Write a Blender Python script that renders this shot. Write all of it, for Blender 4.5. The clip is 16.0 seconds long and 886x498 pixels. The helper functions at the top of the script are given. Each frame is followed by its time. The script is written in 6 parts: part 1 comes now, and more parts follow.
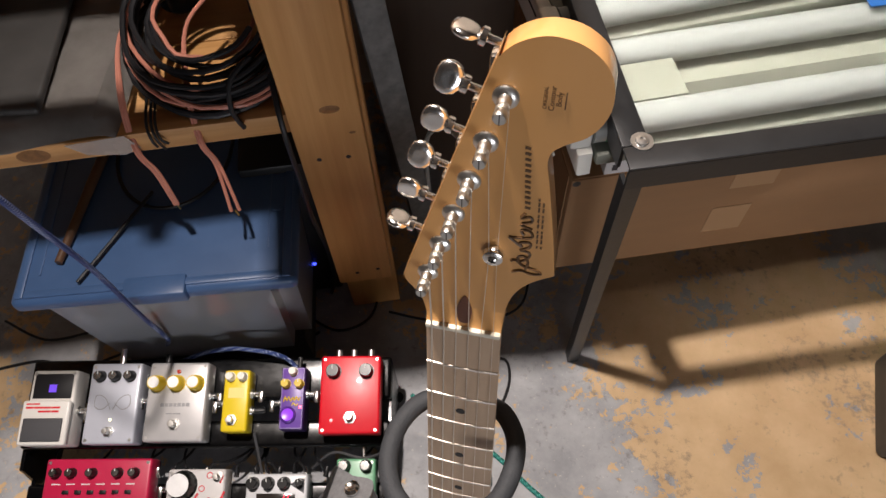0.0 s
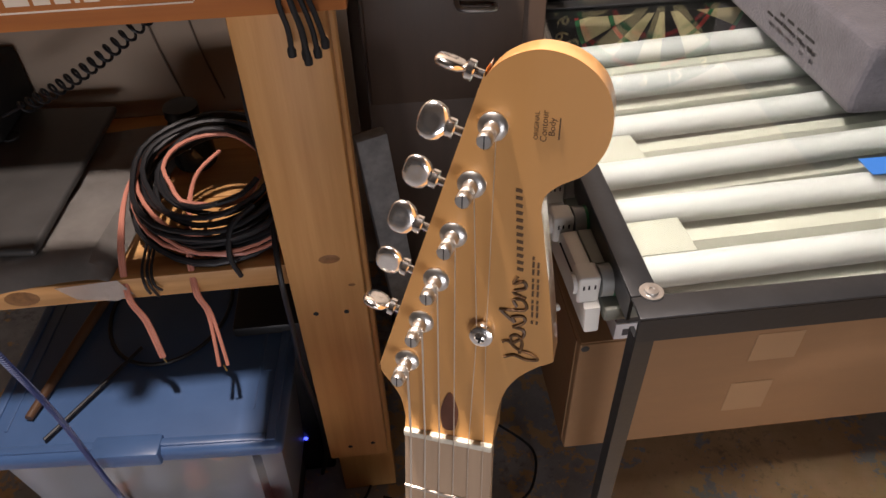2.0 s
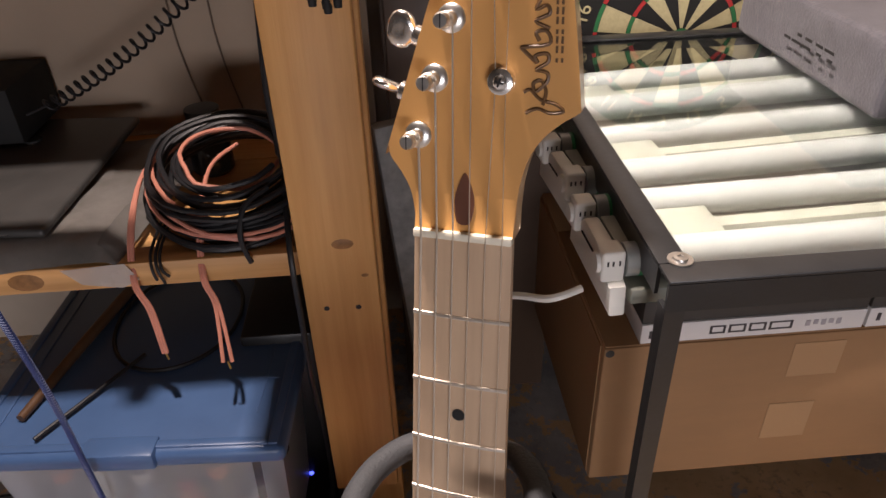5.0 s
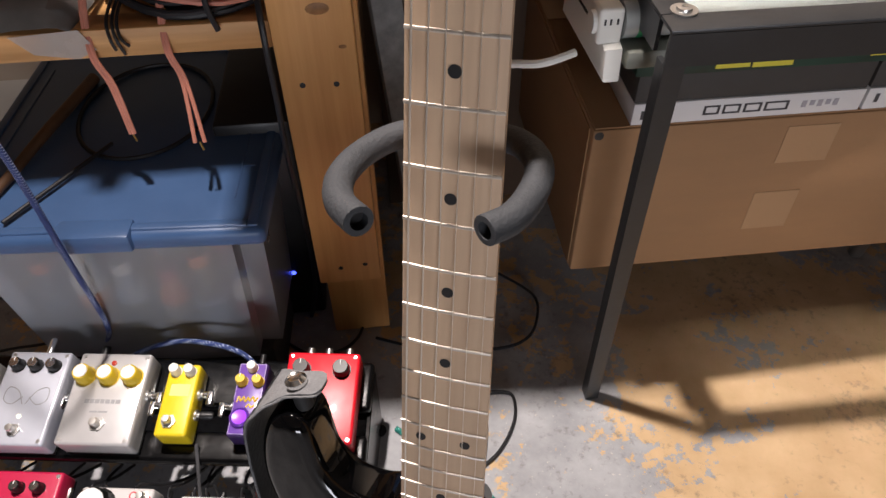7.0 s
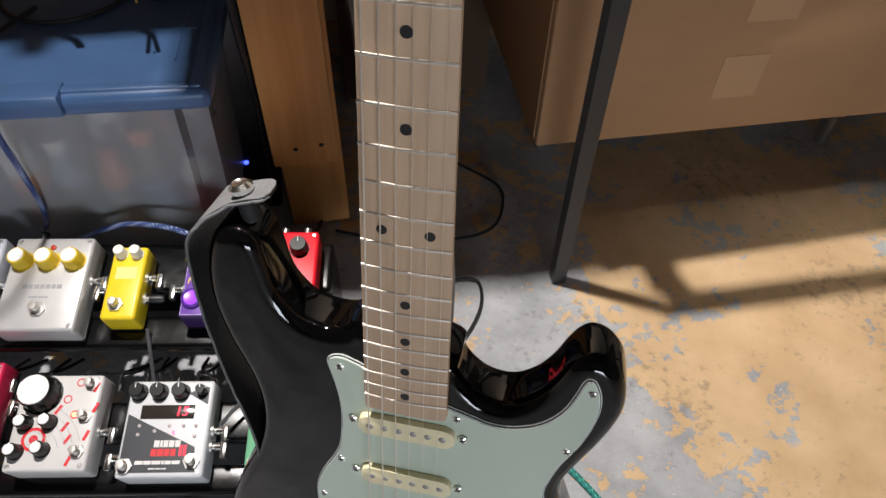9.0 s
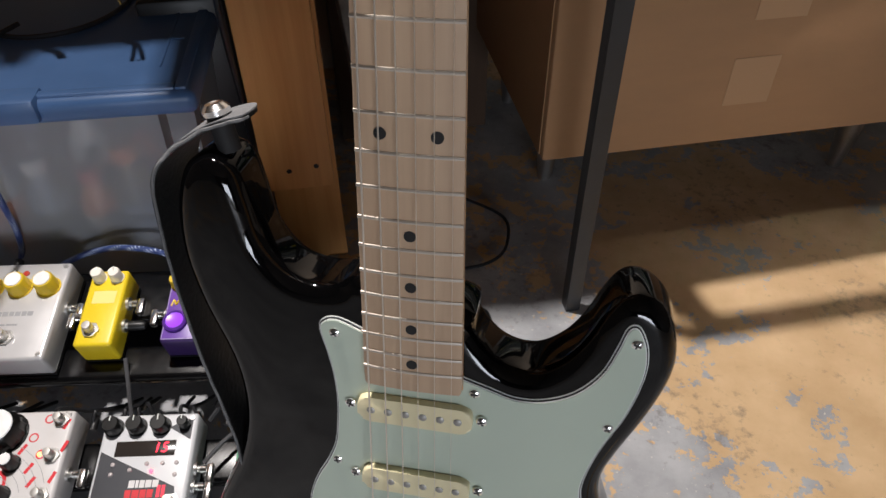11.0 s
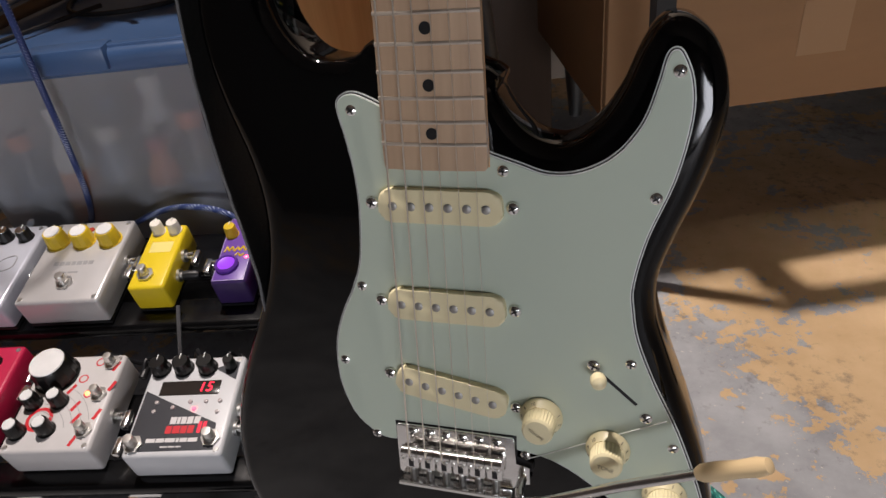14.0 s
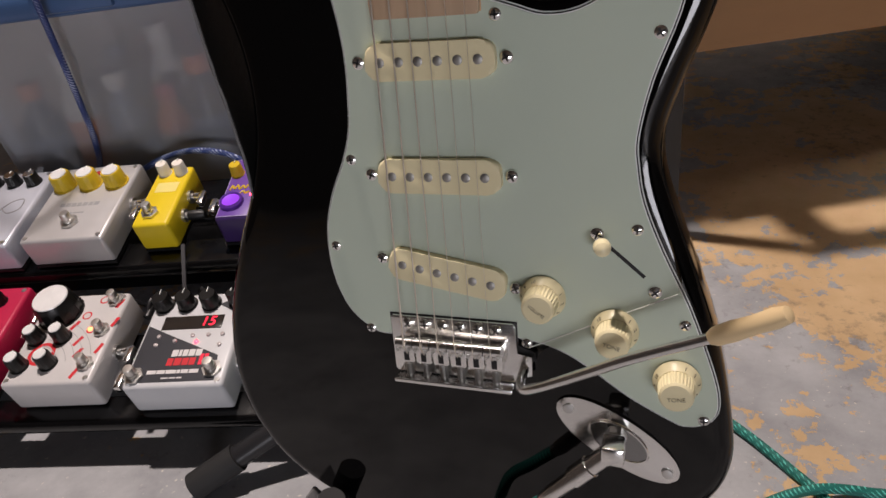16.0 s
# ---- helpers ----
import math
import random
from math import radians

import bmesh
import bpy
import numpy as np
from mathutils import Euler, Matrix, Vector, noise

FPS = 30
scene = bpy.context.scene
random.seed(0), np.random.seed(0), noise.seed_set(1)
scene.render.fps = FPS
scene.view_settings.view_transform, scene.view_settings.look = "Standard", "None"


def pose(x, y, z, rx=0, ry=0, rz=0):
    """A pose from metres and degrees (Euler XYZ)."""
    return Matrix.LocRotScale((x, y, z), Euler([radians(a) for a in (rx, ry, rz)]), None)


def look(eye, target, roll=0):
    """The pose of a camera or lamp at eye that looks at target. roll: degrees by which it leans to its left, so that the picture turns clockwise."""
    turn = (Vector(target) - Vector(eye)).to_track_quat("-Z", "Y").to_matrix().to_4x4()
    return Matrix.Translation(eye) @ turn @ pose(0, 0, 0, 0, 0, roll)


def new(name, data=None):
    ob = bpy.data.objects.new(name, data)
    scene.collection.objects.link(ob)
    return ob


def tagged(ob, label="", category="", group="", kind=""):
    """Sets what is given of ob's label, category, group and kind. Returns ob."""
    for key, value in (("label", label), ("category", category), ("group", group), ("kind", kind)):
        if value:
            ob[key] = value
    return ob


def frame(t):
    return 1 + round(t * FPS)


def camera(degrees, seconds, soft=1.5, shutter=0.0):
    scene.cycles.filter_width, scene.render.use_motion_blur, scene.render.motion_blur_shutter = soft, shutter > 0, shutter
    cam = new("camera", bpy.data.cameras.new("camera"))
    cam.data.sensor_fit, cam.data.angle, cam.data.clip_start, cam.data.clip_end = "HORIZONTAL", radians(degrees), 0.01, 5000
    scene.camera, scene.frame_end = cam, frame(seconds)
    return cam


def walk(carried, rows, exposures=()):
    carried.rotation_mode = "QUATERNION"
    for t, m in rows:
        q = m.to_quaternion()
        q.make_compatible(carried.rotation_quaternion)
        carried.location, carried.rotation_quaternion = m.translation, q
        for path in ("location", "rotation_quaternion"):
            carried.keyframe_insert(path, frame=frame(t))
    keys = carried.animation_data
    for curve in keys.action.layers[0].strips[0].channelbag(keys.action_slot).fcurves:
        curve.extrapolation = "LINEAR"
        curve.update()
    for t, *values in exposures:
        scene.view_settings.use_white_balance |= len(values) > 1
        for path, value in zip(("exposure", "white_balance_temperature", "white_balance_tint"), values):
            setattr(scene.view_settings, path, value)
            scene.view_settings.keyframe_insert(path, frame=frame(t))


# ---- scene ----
cam = camera(64.6, 16.0)
PATH = [
    (0, (0.037, -0.16, 1.238), (-0.248, 0.84, -0.471), -3.4),
    (0.5, (0.038, -0.165, 1.221), (-0.266, 0.936, -0.421), -2.6),
    (1, (0.044, -0.17, 1.21), (-0.284, 1.067, -0.327), -1.7),
    (1.5, (0.047, -0.172, 1.19), (-0.313, 1.167, -0.252), -1.6),
    (2, (0.052, -0.177, 1.167), (-0.359, 1.25, -0.172), -1.9),
    (2.5, (0.054, -0.184, 1.149), (-0.403, 1.335, -0.07), -2.1),
    (3, (0.058, -0.195, 1.127), (-0.424, 1.395, 0.013), -2.1),
    (3.2, (0.06, -0.198, 1.116), (-0.432, 1.414, 0.04), -2.1),
    (5.3, (0.068, -0.245, 1.016), (-0.436, 1.341, -0.093), -2.1),
    (5.5, (0.069, -0.249, 1.001), (-0.425, 1.32, -0.137), -2.0),
    (6, (0.072, -0.258, 0.978), (-0.388, 1.252, -0.25), -1.1),
    (6.5, (0.067, -0.262, 0.961), (-0.347, 1.158, -0.385), -0.8),
    (7, (0.065, -0.267, 0.948), (-0.312, 1.087, -0.475), -0.8),
    (7.5, (0.067, -0.27, 0.935), (-0.276, 1.051, -0.527), -0.8),
    (8, (0.072, -0.281, 0.915), (-0.236, 1.015, -0.577), -0.1),
    (8.5, (0.072, -0.295, 0.883), (-0.205, 0.973, -0.639), 0.8),
    (9, (0.074, -0.305, 0.854), (-0.172, 0.962, -0.674), 1.3),
    (9.2, (0.076, -0.308, 0.845), (-0.16, 0.972, -0.673), 1.2),
    (11.3, (0.071, -0.33, 0.735), (-0.219, 1.128, -0.603), -0.8),
    (11.5, (0.063, -0.337, 0.727), (-0.23, 1.133, -0.597), -1.0),
    (12, (0.059, -0.372, 0.693), (-0.234, 1.158, -0.562), -1.7),
    (12.5, (0.061, -0.394, 0.655), (-0.219, 1.175, -0.554), -2.1),
    (13, (0.081, -0.395, 0.632), (-0.259, 1.189, -0.541), -3.2),
    (13.5, (0.097, -0.395, 0.61), (-0.366, 1.184, -0.527), -5.4),
    (14, (0.116, -0.4, 0.586), (-0.432, 1.169, -0.526), -6.6),
    (14.5, (0.125, -0.407, 0.568), (-0.456, 1.151, -0.544), -6.6),
    (15, (0.13, -0.415, 0.543), (-0.466, 1.141, -0.564), -7.8),
    (15.5, (0.133, -0.415, 0.526), (-0.471, 1.144, -0.571), -7.5),
    (16, (0.132, -0.417, 0.508), (-0.492, 1.141, -0.579), -8.4),
]
walk(cam, [(t, look(eye, target, roll)) for t, eye, target, roll in PATH],
     exposures=[(0, -0.36, 6450, 16), (1.5, -0.1, 6550, 19), (3, 0.02, 6850, 23), (6, 0.16, 6650, 22), (8.5, 0.1, 6100, 10), (9.2, 0.03, 6100, 11), (12.5, -0.25, 6200, 14), (16, -0.42, 6550, 20)])

# ---------------------------------------------------------------- light
world = bpy.data.worlds.new("world")
scene.world = world
world.use_nodes = True
world.node_tree.nodes["Background"].inputs[0].default_value = (0.9, 0.95, 1.0, 1)
world.node_tree.nodes["Background"].inputs[1].default_value = 0.03


def ceiling_lamp(name, x, y, z, sx, sy, watts, rz, colour):
    d = bpy.data.lights.new(name, "AREA")
    d.shape, d.size, d.size_y, d.energy, d.color = "RECTANGLE", sx, sy, watts, colour
    o = new(name, d)
    o.matrix_basis = pose(x, y, z, 0, 0, rz)
    return o


ceiling_lamp("ceiling_bulb", -0.362, 0.247, 2.28, 0.06, 0.06, 66, 21, (1.0, 0.92, 0.82))     # over the front of the bench
fill_lamp = ceiling_lamp("front_fill", 0, 0, 0, 1.94, 0.78, 86, 0, (0.93, 0.97, 1.0))   # added soft fill far behind the camera, not a known source
fill_lamp.matrix_basis = pose(0, 0, 0, 0, 0, 21) @ pose(0.15, -5.01, 0.50, 90, 0, 0)

# ---------------------------------------------------------------- materials


def mat(name, base, rough=0.5, metal=0.0, vary=0.0, scale=30.0, stretch=(1, 1, 1), bump=0.0, bump_scale=0.0, coat=0.0, second=None, rand=0.0, stain=0.0, trans=0.0, alpha=1.0, ior=1.45, sheen=0.0, emit=None):
    """A surface with its colour, a grain of that scale, larger stains, and fine relief."""
    m = bpy.data.materials.new(name)
    m.use_nodes = True
    nt = m.node_tree
    b = nt.nodes["Principled BSDF"]
    L = nt.links.new
    b.inputs["Base Color"].default_value = (*base, 1)
    b.inputs["Roughness"].default_value = rough
    b.inputs["Metallic"].default_value = metal
    b.inputs["Coat Weight"].default_value = coat
    b.inputs["Coat Roughness"].default_value = 0.04
    b.inputs["Transmission Weight"].default_value = trans
    b.inputs["Alpha"].default_value = alpha
    b.inputs["IOR"].default_value = ior
    b.inputs["Sheen Weight"].default_value = sheen
    if emit:
        b.inputs["Emission Color"].default_value = (*emit[:3], 1)
        b.inputs["Emission Strength"].default_value = emit[3]
    tc = nt.nodes.new("ShaderNodeTexCoord")
    mp = nt.nodes.new("ShaderNodeMapping")
    mp.inputs["Scale"].default_value = stretch
    L(tc.outputs["Object"], mp.inputs["Vector"])
    n = nt.nodes.new("ShaderNodeTexNoise")
    n.inputs["Scale"].default_value, n.inputs["Detail"].default_value, n.inputs["Roughness"].default_value = scale, 6, 0.6
    L(mp.outputs[0], n.inputs["Vector"])
    if vary or second or rand or stain:
        ramp = nt.nodes.new("ShaderNodeMapRange")
        ramp.inputs[1].default_value, ramp.inputs[2].default_value = 0.3, 0.7
        L(n.outputs[0], ramp.inputs[0])
        mix = nt.nodes.new("ShaderNodeMix")
        mix.data_type = "RGBA"
        dark = second or tuple(c * (1 - vary) for c in base)
        mix.inputs[6].default_value = (*dark, 1)
        mix.inputs[7].default_value = (*base, 1)
        L(ramp.outputs[0], mix.inputs[0])
        out = mix.outputs[2]
        if stain or rand:
            big = nt.nodes.new("ShaderNodeTexNoise")
            big.inputs["Scale"].default_value, big.inputs["Detail"].default_value = max(scale / 9, 2.0), 3
            L(tc.outputs["Object"], big.inputs["Vector"])
            rng = nt.nodes.new("ShaderNodeMapRange")
            rng.inputs[1].default_value, rng.inputs[2].default_value = 0.35, 0.65
            rng.inputs[3].default_value, rng.inputs[4].default_value = 1 - stain, 1 + stain * 0.4
            L(big.outputs[0], rng.inputs[0])
            hsv = nt.nodes.new("ShaderNodeHueSaturation")
            L(out, hsv.inputs["Color"])
            value = rng.outputs[0]
            if rand:
                info = nt.nodes.new("ShaderNodeObjectInfo")
                r2 = nt.nodes.new("ShaderNodeMapRange")
                r2.inputs[3].default_value, r2.inputs[4].default_value = 1 - rand, 1 + rand
                L(info.outputs["Random"], r2.inputs[0])
                mul = nt.nodes.new("ShaderNodeMath")
                mul.operation = "MULTIPLY"
                L(value, mul.inputs[0]), L(r2.outputs[0], mul.inputs[1])
                value = mul.outputs[0]
            L(value, hsv.inputs["Value"])
            out = hsv.outputs[0]
        L(out, b.inputs["Base Color"])
    rr = nt.nodes.new("ShaderNodeMapRange")
    rr.inputs[3].default_value, rr.inputs[4].default_value = max(rough - 0.08, 0.02), min(rough + 0.1, 1)
    L(n.outputs[0], rr.inputs[0])
    if rough > 0.12:
        L(rr.outputs[0], b.inputs["Roughness"])
    if bump:
        n2 = nt.nodes.new("ShaderNodeTexNoise")
        n2.inputs["Scale"].default_value, n2.inputs["Detail"].default_value = bump_scale or scale * 4, 4
        L(mp.outputs[0], n2.inputs["Vector"])
        bp = nt.nodes.new("ShaderNodeBump")
        bp.inputs["Strength"].default_value, bp.inputs["Distance"].default_value = bump, 0.002
        L(n2.outputs[0], bp.inputs["Height"])
        L(bp.outputs[0], b.inputs["Normal"])
    return m


def floor_material():
    """Worn grey floor paint flaking off an ochre older coat, with dark stains."""
    m = bpy.data.materials.new("flaking_floor_paint")
    m.use_nodes = True
    nt = m.node_tree
    b = nt.nodes["Principled BSDF"]
    L = nt.links.new
    tc = nt.nodes.new("ShaderNodeTexCoord")

    def noise_node(scale, detail, rough=0.6, distortion=0.0):
        n = nt.nodes.new("ShaderNodeTexNoise")
        n.inputs["Scale"].default_value, n.inputs["Detail"].default_value = scale, detail
        n.inputs["Roughness"].default_value, n.inputs["Distortion"].default_value = rough, distortion
        L(tc.outputs["Object"], n.inputs["Vector"])
        return n.outputs[0]

    def rng(src, a, c, lo=0.0, hi=1.0):
        r = nt.nodes.new("ShaderNodeMapRange")
        for i, v in enumerate((a, c, lo, hi)):
            r.inputs[i + 1].default_value = v
        L(src, r.inputs[0])
        return r.outputs[0]

    def blend(f, a, c):
        mx = nt.nodes.new("ShaderNodeMix")
        mx.data_type = "RGBA"
        L(f, mx.inputs[0])
        for s, v in ((6, a), (7, c)):
            if isinstance(v, tuple):
                mx.inputs[s].default_value = (*v, 1)
            else:
                L(v, mx.inputs[s])
        return mx.outputs[2]

    def add(a, c, k):
        x = nt.nodes.new("ShaderNodeMath")
        x.operation, x.inputs[2].default_value = "MULTIPLY_ADD", 0
        x.inputs[1].default_value = k
        L(a, x.inputs[0]), L(c, x.inputs[2])
        return x.outputs[0]

    flakes = noise_node(34, 12, 0.72, 0.15)
    chips = noise_node(95, 6, 0.65)
    patches = noise_node(6.5, 5, 0.6, 0.3)
    # broad areas where the grey coat is worn through to the ochre one
    worn = None
    for x, y, r, amount in ((0.62, 0.36, 0.36, 0.22), (0.30, 0.62, 0.26, 0.15), (0.33, 0.15, 0.24, 0.055), (0.12, 0.29, 0.15, 0.04), (0.72, 0.12, 0.16, -0.14), (-0.10, 0.05, 0.42, -0.10), (1.30, -0.10, 0.60, 0.14), (-0.80, -0.06, 0.22, 0.10), (0.0, -1.05, 1.05, -0.40)):
        v = nt.nodes.new("ShaderNodeVectorMath")
        v.operation, v.inputs[1].default_value = "DISTANCE", (x, y, 0)
        L(tc.outputs["Object"], v.inputs[0])
        f = rng(v.outputs["Value"], r * 0.35, r * 1.15, amount, 0.0)
        if worn is not None:
            g = nt.nodes.new("ShaderNodeMath")
            L(f, g.inputs[0]), L(worn, g.inputs[1])
            f = g.outputs[0]
        worn = f
    mask = add(chips, add(flakes, patches, 0.85), 0.18)
    mask2 = nt.nodes.new("ShaderNodeMath")
    L(mask, mask2.inputs[0]), L(worn, mask2.inputs[1])
    flake = rng(mask2.outputs[0], 1.055, 1.068)
    grey = blend(rng(noise_node(9, 6, 0.65), 0.35, 0.65), (0.27, 0.275, 0.29), (0.43, 0.435, 0.45))
    specks = rng(noise_node(150, 3, 0.6), 0.66, 0.70)
    grey = blend(specks, grey, (0.58, 0.55, 0.50))
    ochre = blend(rng(noise_node(9, 6), 0.3, 0.7), (0.50, 0.33, 0.17), (0.68, 0.48, 0.275))
    colour = blend(flake, grey, ochre)
    soil = noise_node(3.5, 5, 0.6)
    dirt = rng(add(soil, noise_node(60, 6, 0.7), 0.8), 0.97, 1.14, 0.0, 0.6)
    colour = blend(dirt, colour, (0.12, 0.105, 0.09))
    L(colour, b.inputs["Base Color"])
    L(rng(noise_node(30, 4), 0.3, 0.7, 0.45, 0.8), b.inputs["Roughness"])
    bp = nt.nodes.new("ShaderNodeBump")
    bp.inputs["Strength"].default_value, bp.inputs["Distance"].default_value = 0.35, 0.0015
    inv = nt.nodes.new("ShaderNodeMath")
    inv.operation, inv.inputs[0].default_value = "SUBTRACT", 1.0
    L(flake, inv.inputs[1])
    L(add(noise_node(120, 4), inv.outputs[0], 0.35), bp.inputs["Height"])
    L(bp.outputs[0], b.inputs["Normal"])
    return m


def pine(name, light, dark, along="z", rough=0.5):
    """Softwood with grain along one axis and a few knots."""
    stretch = {"x": (1.2, 26, 26), "y": (26, 1.2, 26), "z": (26, 26, 1.2)}[along]
    return mat(name, light, rough, second=dark, scale=3.2, stretch=stretch, bump=0.12, bump_scale=9, stain=0.12)


FLOOR = floor_material()
WALL = mat("beige_wall_paint", (0.55, 0.46, 0.37), 0.8, vary=0.12, scale=6, bump=0.1, bump_scale=90, stain=0.1)
# tone of the unseen walls, chosen dark to limit bounced light
WALL_DARK = mat("dark_unseen_wall", (0.065, 0.053, 0.044), 0.7, vary=0.2, scale=6)
# the ceiling is out of view; its dark tone holds back bounce
CEIL = mat("dark_unseen_ceiling", (0.085, 0.063, 0.046), 0.9, vary=0.08, scale=5)
PINE = pine("pine_post", (0.72, 0.38, 0.135), (0.60, 0.29, 0.085))
PINE_X = pine("pine_shelf_edge", (0.66, 0.36, 0.14), (0.52, 0.26, 0.085), "x")
STAINED = pine("orange_stained_pine", (0.47, 0.155, 0.028), (0.37, 0.11, 0.018), "x", 0.55)
BLACK_GLOSS = mat("black_gloss_lacquer", (0.0012, 0.0012, 0.0014), 0.05, coat=0.0, ior=1.45)
MAPLE = mat("amber_lacquered_maple", (0.70, 0.36, 0.12), 0.3, second=(0.685, 0.348, 0.114), scale=4, stretch=(14, 14, 1), coat=0.5, stain=0.05)
FRETBOARD = mat("worn_pale_maple", (0.64, 0.455, 0.30), 0.42, second=(0.53, 0.36, 0.235), scale=5, stretch=(22, 22, 1.2), stain=0.14, coat=0.15)
MINT = mat("mint_plastic", (0.58, 0.66, 0.55), 0.32, vary=0.02, scale=20)
MINT_EDGE = mat("white_plastic_ply", (0.85, 0.87, 0.84), 0.35)
CREAM = mat("aged_cream_plastic", (0.88, 0.785, 0.50), 0.34, vary=0.03, scale=40)
CHROME = mat("chrome", (0.90, 0.89, 0.87), 0.19, 1.0)
STEEL = mat("brushed_steel", (0.66, 0.65, 0.63), 0.34, 1.0, vary=0.1, scale=60)
FRETWIRE = mat("fret_wire", (0.66, 0.60, 0.53), 0.45, 1.0)
BONE = mat("bone", (0.80, 0.74, 0.60), 0.4, vary=0.05, scale=50)
WALNUT = mat("walnut_plug", (0.16, 0.06, 0.035), 0.35, vary=0.3, scale=40)
BLACK = mat("black_plastic", (0.012, 0.012, 0.013), 0.4, vary=0.2, scale=60)
FOAM = mat("grey_foam_rubber", (0.040, 0.043, 0.048), 0.7, vary=0.2, scale=90, bump=0.3, bump_scale=500)
BLACK_STEEL = mat("black_painted_steel", (0.022, 0.023, 0.025), 0.36, vary=0.25, scale=25, bump=0.1, bump_scale=150)
CARD = mat("brown_cardboard", (0.33, 0.183, 0.088), 0.8, vary=0.08, scale=14, stretch=(1, 1, 4), bump=0.08, bump_scale=100, stain=0.1)
CARD_DARK = mat("dark_cardboard", (0.05, 0.045, 0.042), 0.7, vary=0.2, scale=20)
PAPER = mat("white_printed_card", (0.68, 0.66, 0.66), 0.6, vary=0.05, scale=20)
TAPE = mat("tan_packing_tape", (0.385, 0.232, 0.125), 0.3)
LID_BLUE = mat("blue_plastic", (0.07, 0.145, 0.315), 0.36, vary=0.15, scale=12, bump=0.05, bump_scale=200, stain=0.1)
WHITE_ENAMEL = mat("white_enamel", (0.80, 0.82, 0.78), 0.35, vary=0.05, scale=10)
WHITE_PLASTIC = mat("white_plastic", (0.78, 0.77, 0.72), 0.4, vary=0.05, scale=30)
GREEN = mat("green_plastic", (0.01, 0.16, 0.06), 0.4)
CABLE_BLACK = mat("black_cable", (0.012, 0.012, 0.014), 0.45)
COPPER = mat("clear_copper_speaker_wire", (0.60, 0.24, 0.17), 0.35, vary=0.15, scale=60)
LEATHER = mat("black_leather", (0.012, 0.012, 0.012), 0.5, vary=0.3, scale=60, bump=0.3, bump_scale=300)
SUEDE = mat("grey_suede_back", (0.20, 0.20, 0.205), 0.95, vary=0.3, scale=200, bump=0.5, bump_scale=600)
RUBBER = mat("black_rubber", (0.02, 0.02, 0.021), 0.7, vary=0.2, scale=50)

# ---------------------------------------------------------------- mesh helpers


def thing(name, m, label, category, group="", kind=""):
    e = new(name)
    e.empty_display_size = 0.05
    e.matrix_basis = m
    return tagged(e, label, category, group, kind)


def part(name, bm, material, parent, label="", smooth=True, m=None):
    me = bpy.data.meshes.new(name)
    bmesh.ops.recalc_face_normals(bm, faces=bm.faces[:])
    bm.to_mesh(me)
    bm.free()
    me.materials.append(material)
    if smooth:
        me.polygons.foreach_set("use_smooth", [True] * len(me.polygons))
        me.set_sharp_from_angle(angle=radians(38))
    o = new(name, me)
    o.parent = parent
    if m is not None:
        o.matrix_basis = m
    if label:
        o["label"] = label
    return o


def solo(name, bm, material, m, label, category, group="", kind="", smooth=True):
    """A thing of one mesh."""
    o = part(name, bm, material, None, "", smooth, m)
    return tagged(o, label, category, group, kind)


def box(x0, x1, y0, y1, z0, z1, bevel=0.0, seg=2, bm=None):
    b = bmesh.new()
    bmesh.ops.create_cube(b, size=1, matrix=Matrix.Translation(((x0 + x1) / 2, (y0 + y1) / 2, (z0 + z1) / 2)) @ Matrix.Diagonal((x1 - x0, y1 - y0, z1 - z0, 1)))
    if bevel:
        bmesh.ops.bevel(b, geom=b.edges[:], offset=bevel, segments=seg, affect="EDGES", profile=0.5)
    return merge(bm, b)


def merge(bm, b, m=None):
    """Adds b to bm (or gives b back where there is none)."""
    if m is not None:
        b.transform(m)
    if bm is None:
        return b
    me = bpy.data.meshes.new("tmp")
    b.to_mesh(me)
    b.free()
    bm.from_mesh(me)
    bpy.data.meshes.remove(me)
    return bm


def lathe(profile, segs=24, m=None, bm=None):
    """Turns (radius, height) pairs round z; closed ends where the radius is 0."""
    b = bmesh.new()
    rings = []
    for r, h in profile:
        if r < 1e-6:
            rings.append([b.verts.new((0, 0, h))])
        else:
            rings.append([b.verts.new((r * math.cos(2 * math.pi * i / segs), r * math.sin(2 * math.pi * i / segs), h)) for i in range(segs)])
    for a, c in zip(rings, rings[1:]):
        for i in range(segs):
            k = (i + 1) % segs
            if len(a) == 1 and len(c) > 1:
                b.faces.new((a[0], c[i], c[k]))
            elif len(c) == 1 and len(a) > 1:
                b.faces.new((a[i], a[k], c[0]))
            elif len(a) > 1:
                b.faces.new((a[i], a[k], c[k], c[i]))
    return merge(bm, b, m)


def smooth_loop(points, steps=6, closed=True):
    """A Catmull-Rom line through the points; a third value of 1 makes a corner."""
    out = []
    n = len(points)
    for i in range(n if closed else n - 1):
        p = [points[(i + k) % n] if closed else points[min(max(i + k, 0), n - 1)] for k in (-1, 0, 1, 2)]
        a, c = Vector(p[1][:2]), Vector(p[2][:2])
        ta = Vector((0, 0)) if len(p[1]) > 2 else (c - Vector(p[0][:2])) * 0.5
        tc = Vector((0, 0)) if len(p[2]) > 2 else (Vector(p[3][:2]) - a) * 0.5
        for s in range(steps):
            t = s / steps
            out.append((2 * t**3 - 3 * t**2 + 1) * a + (t**3 - 2 * t**2 + t) * ta + (-2 * t**3 + 3 * t**2) * c + (t**3 - t**2) * tc)
    if not closed:
        out.append(Vector(points[-1][:2]))
    return out


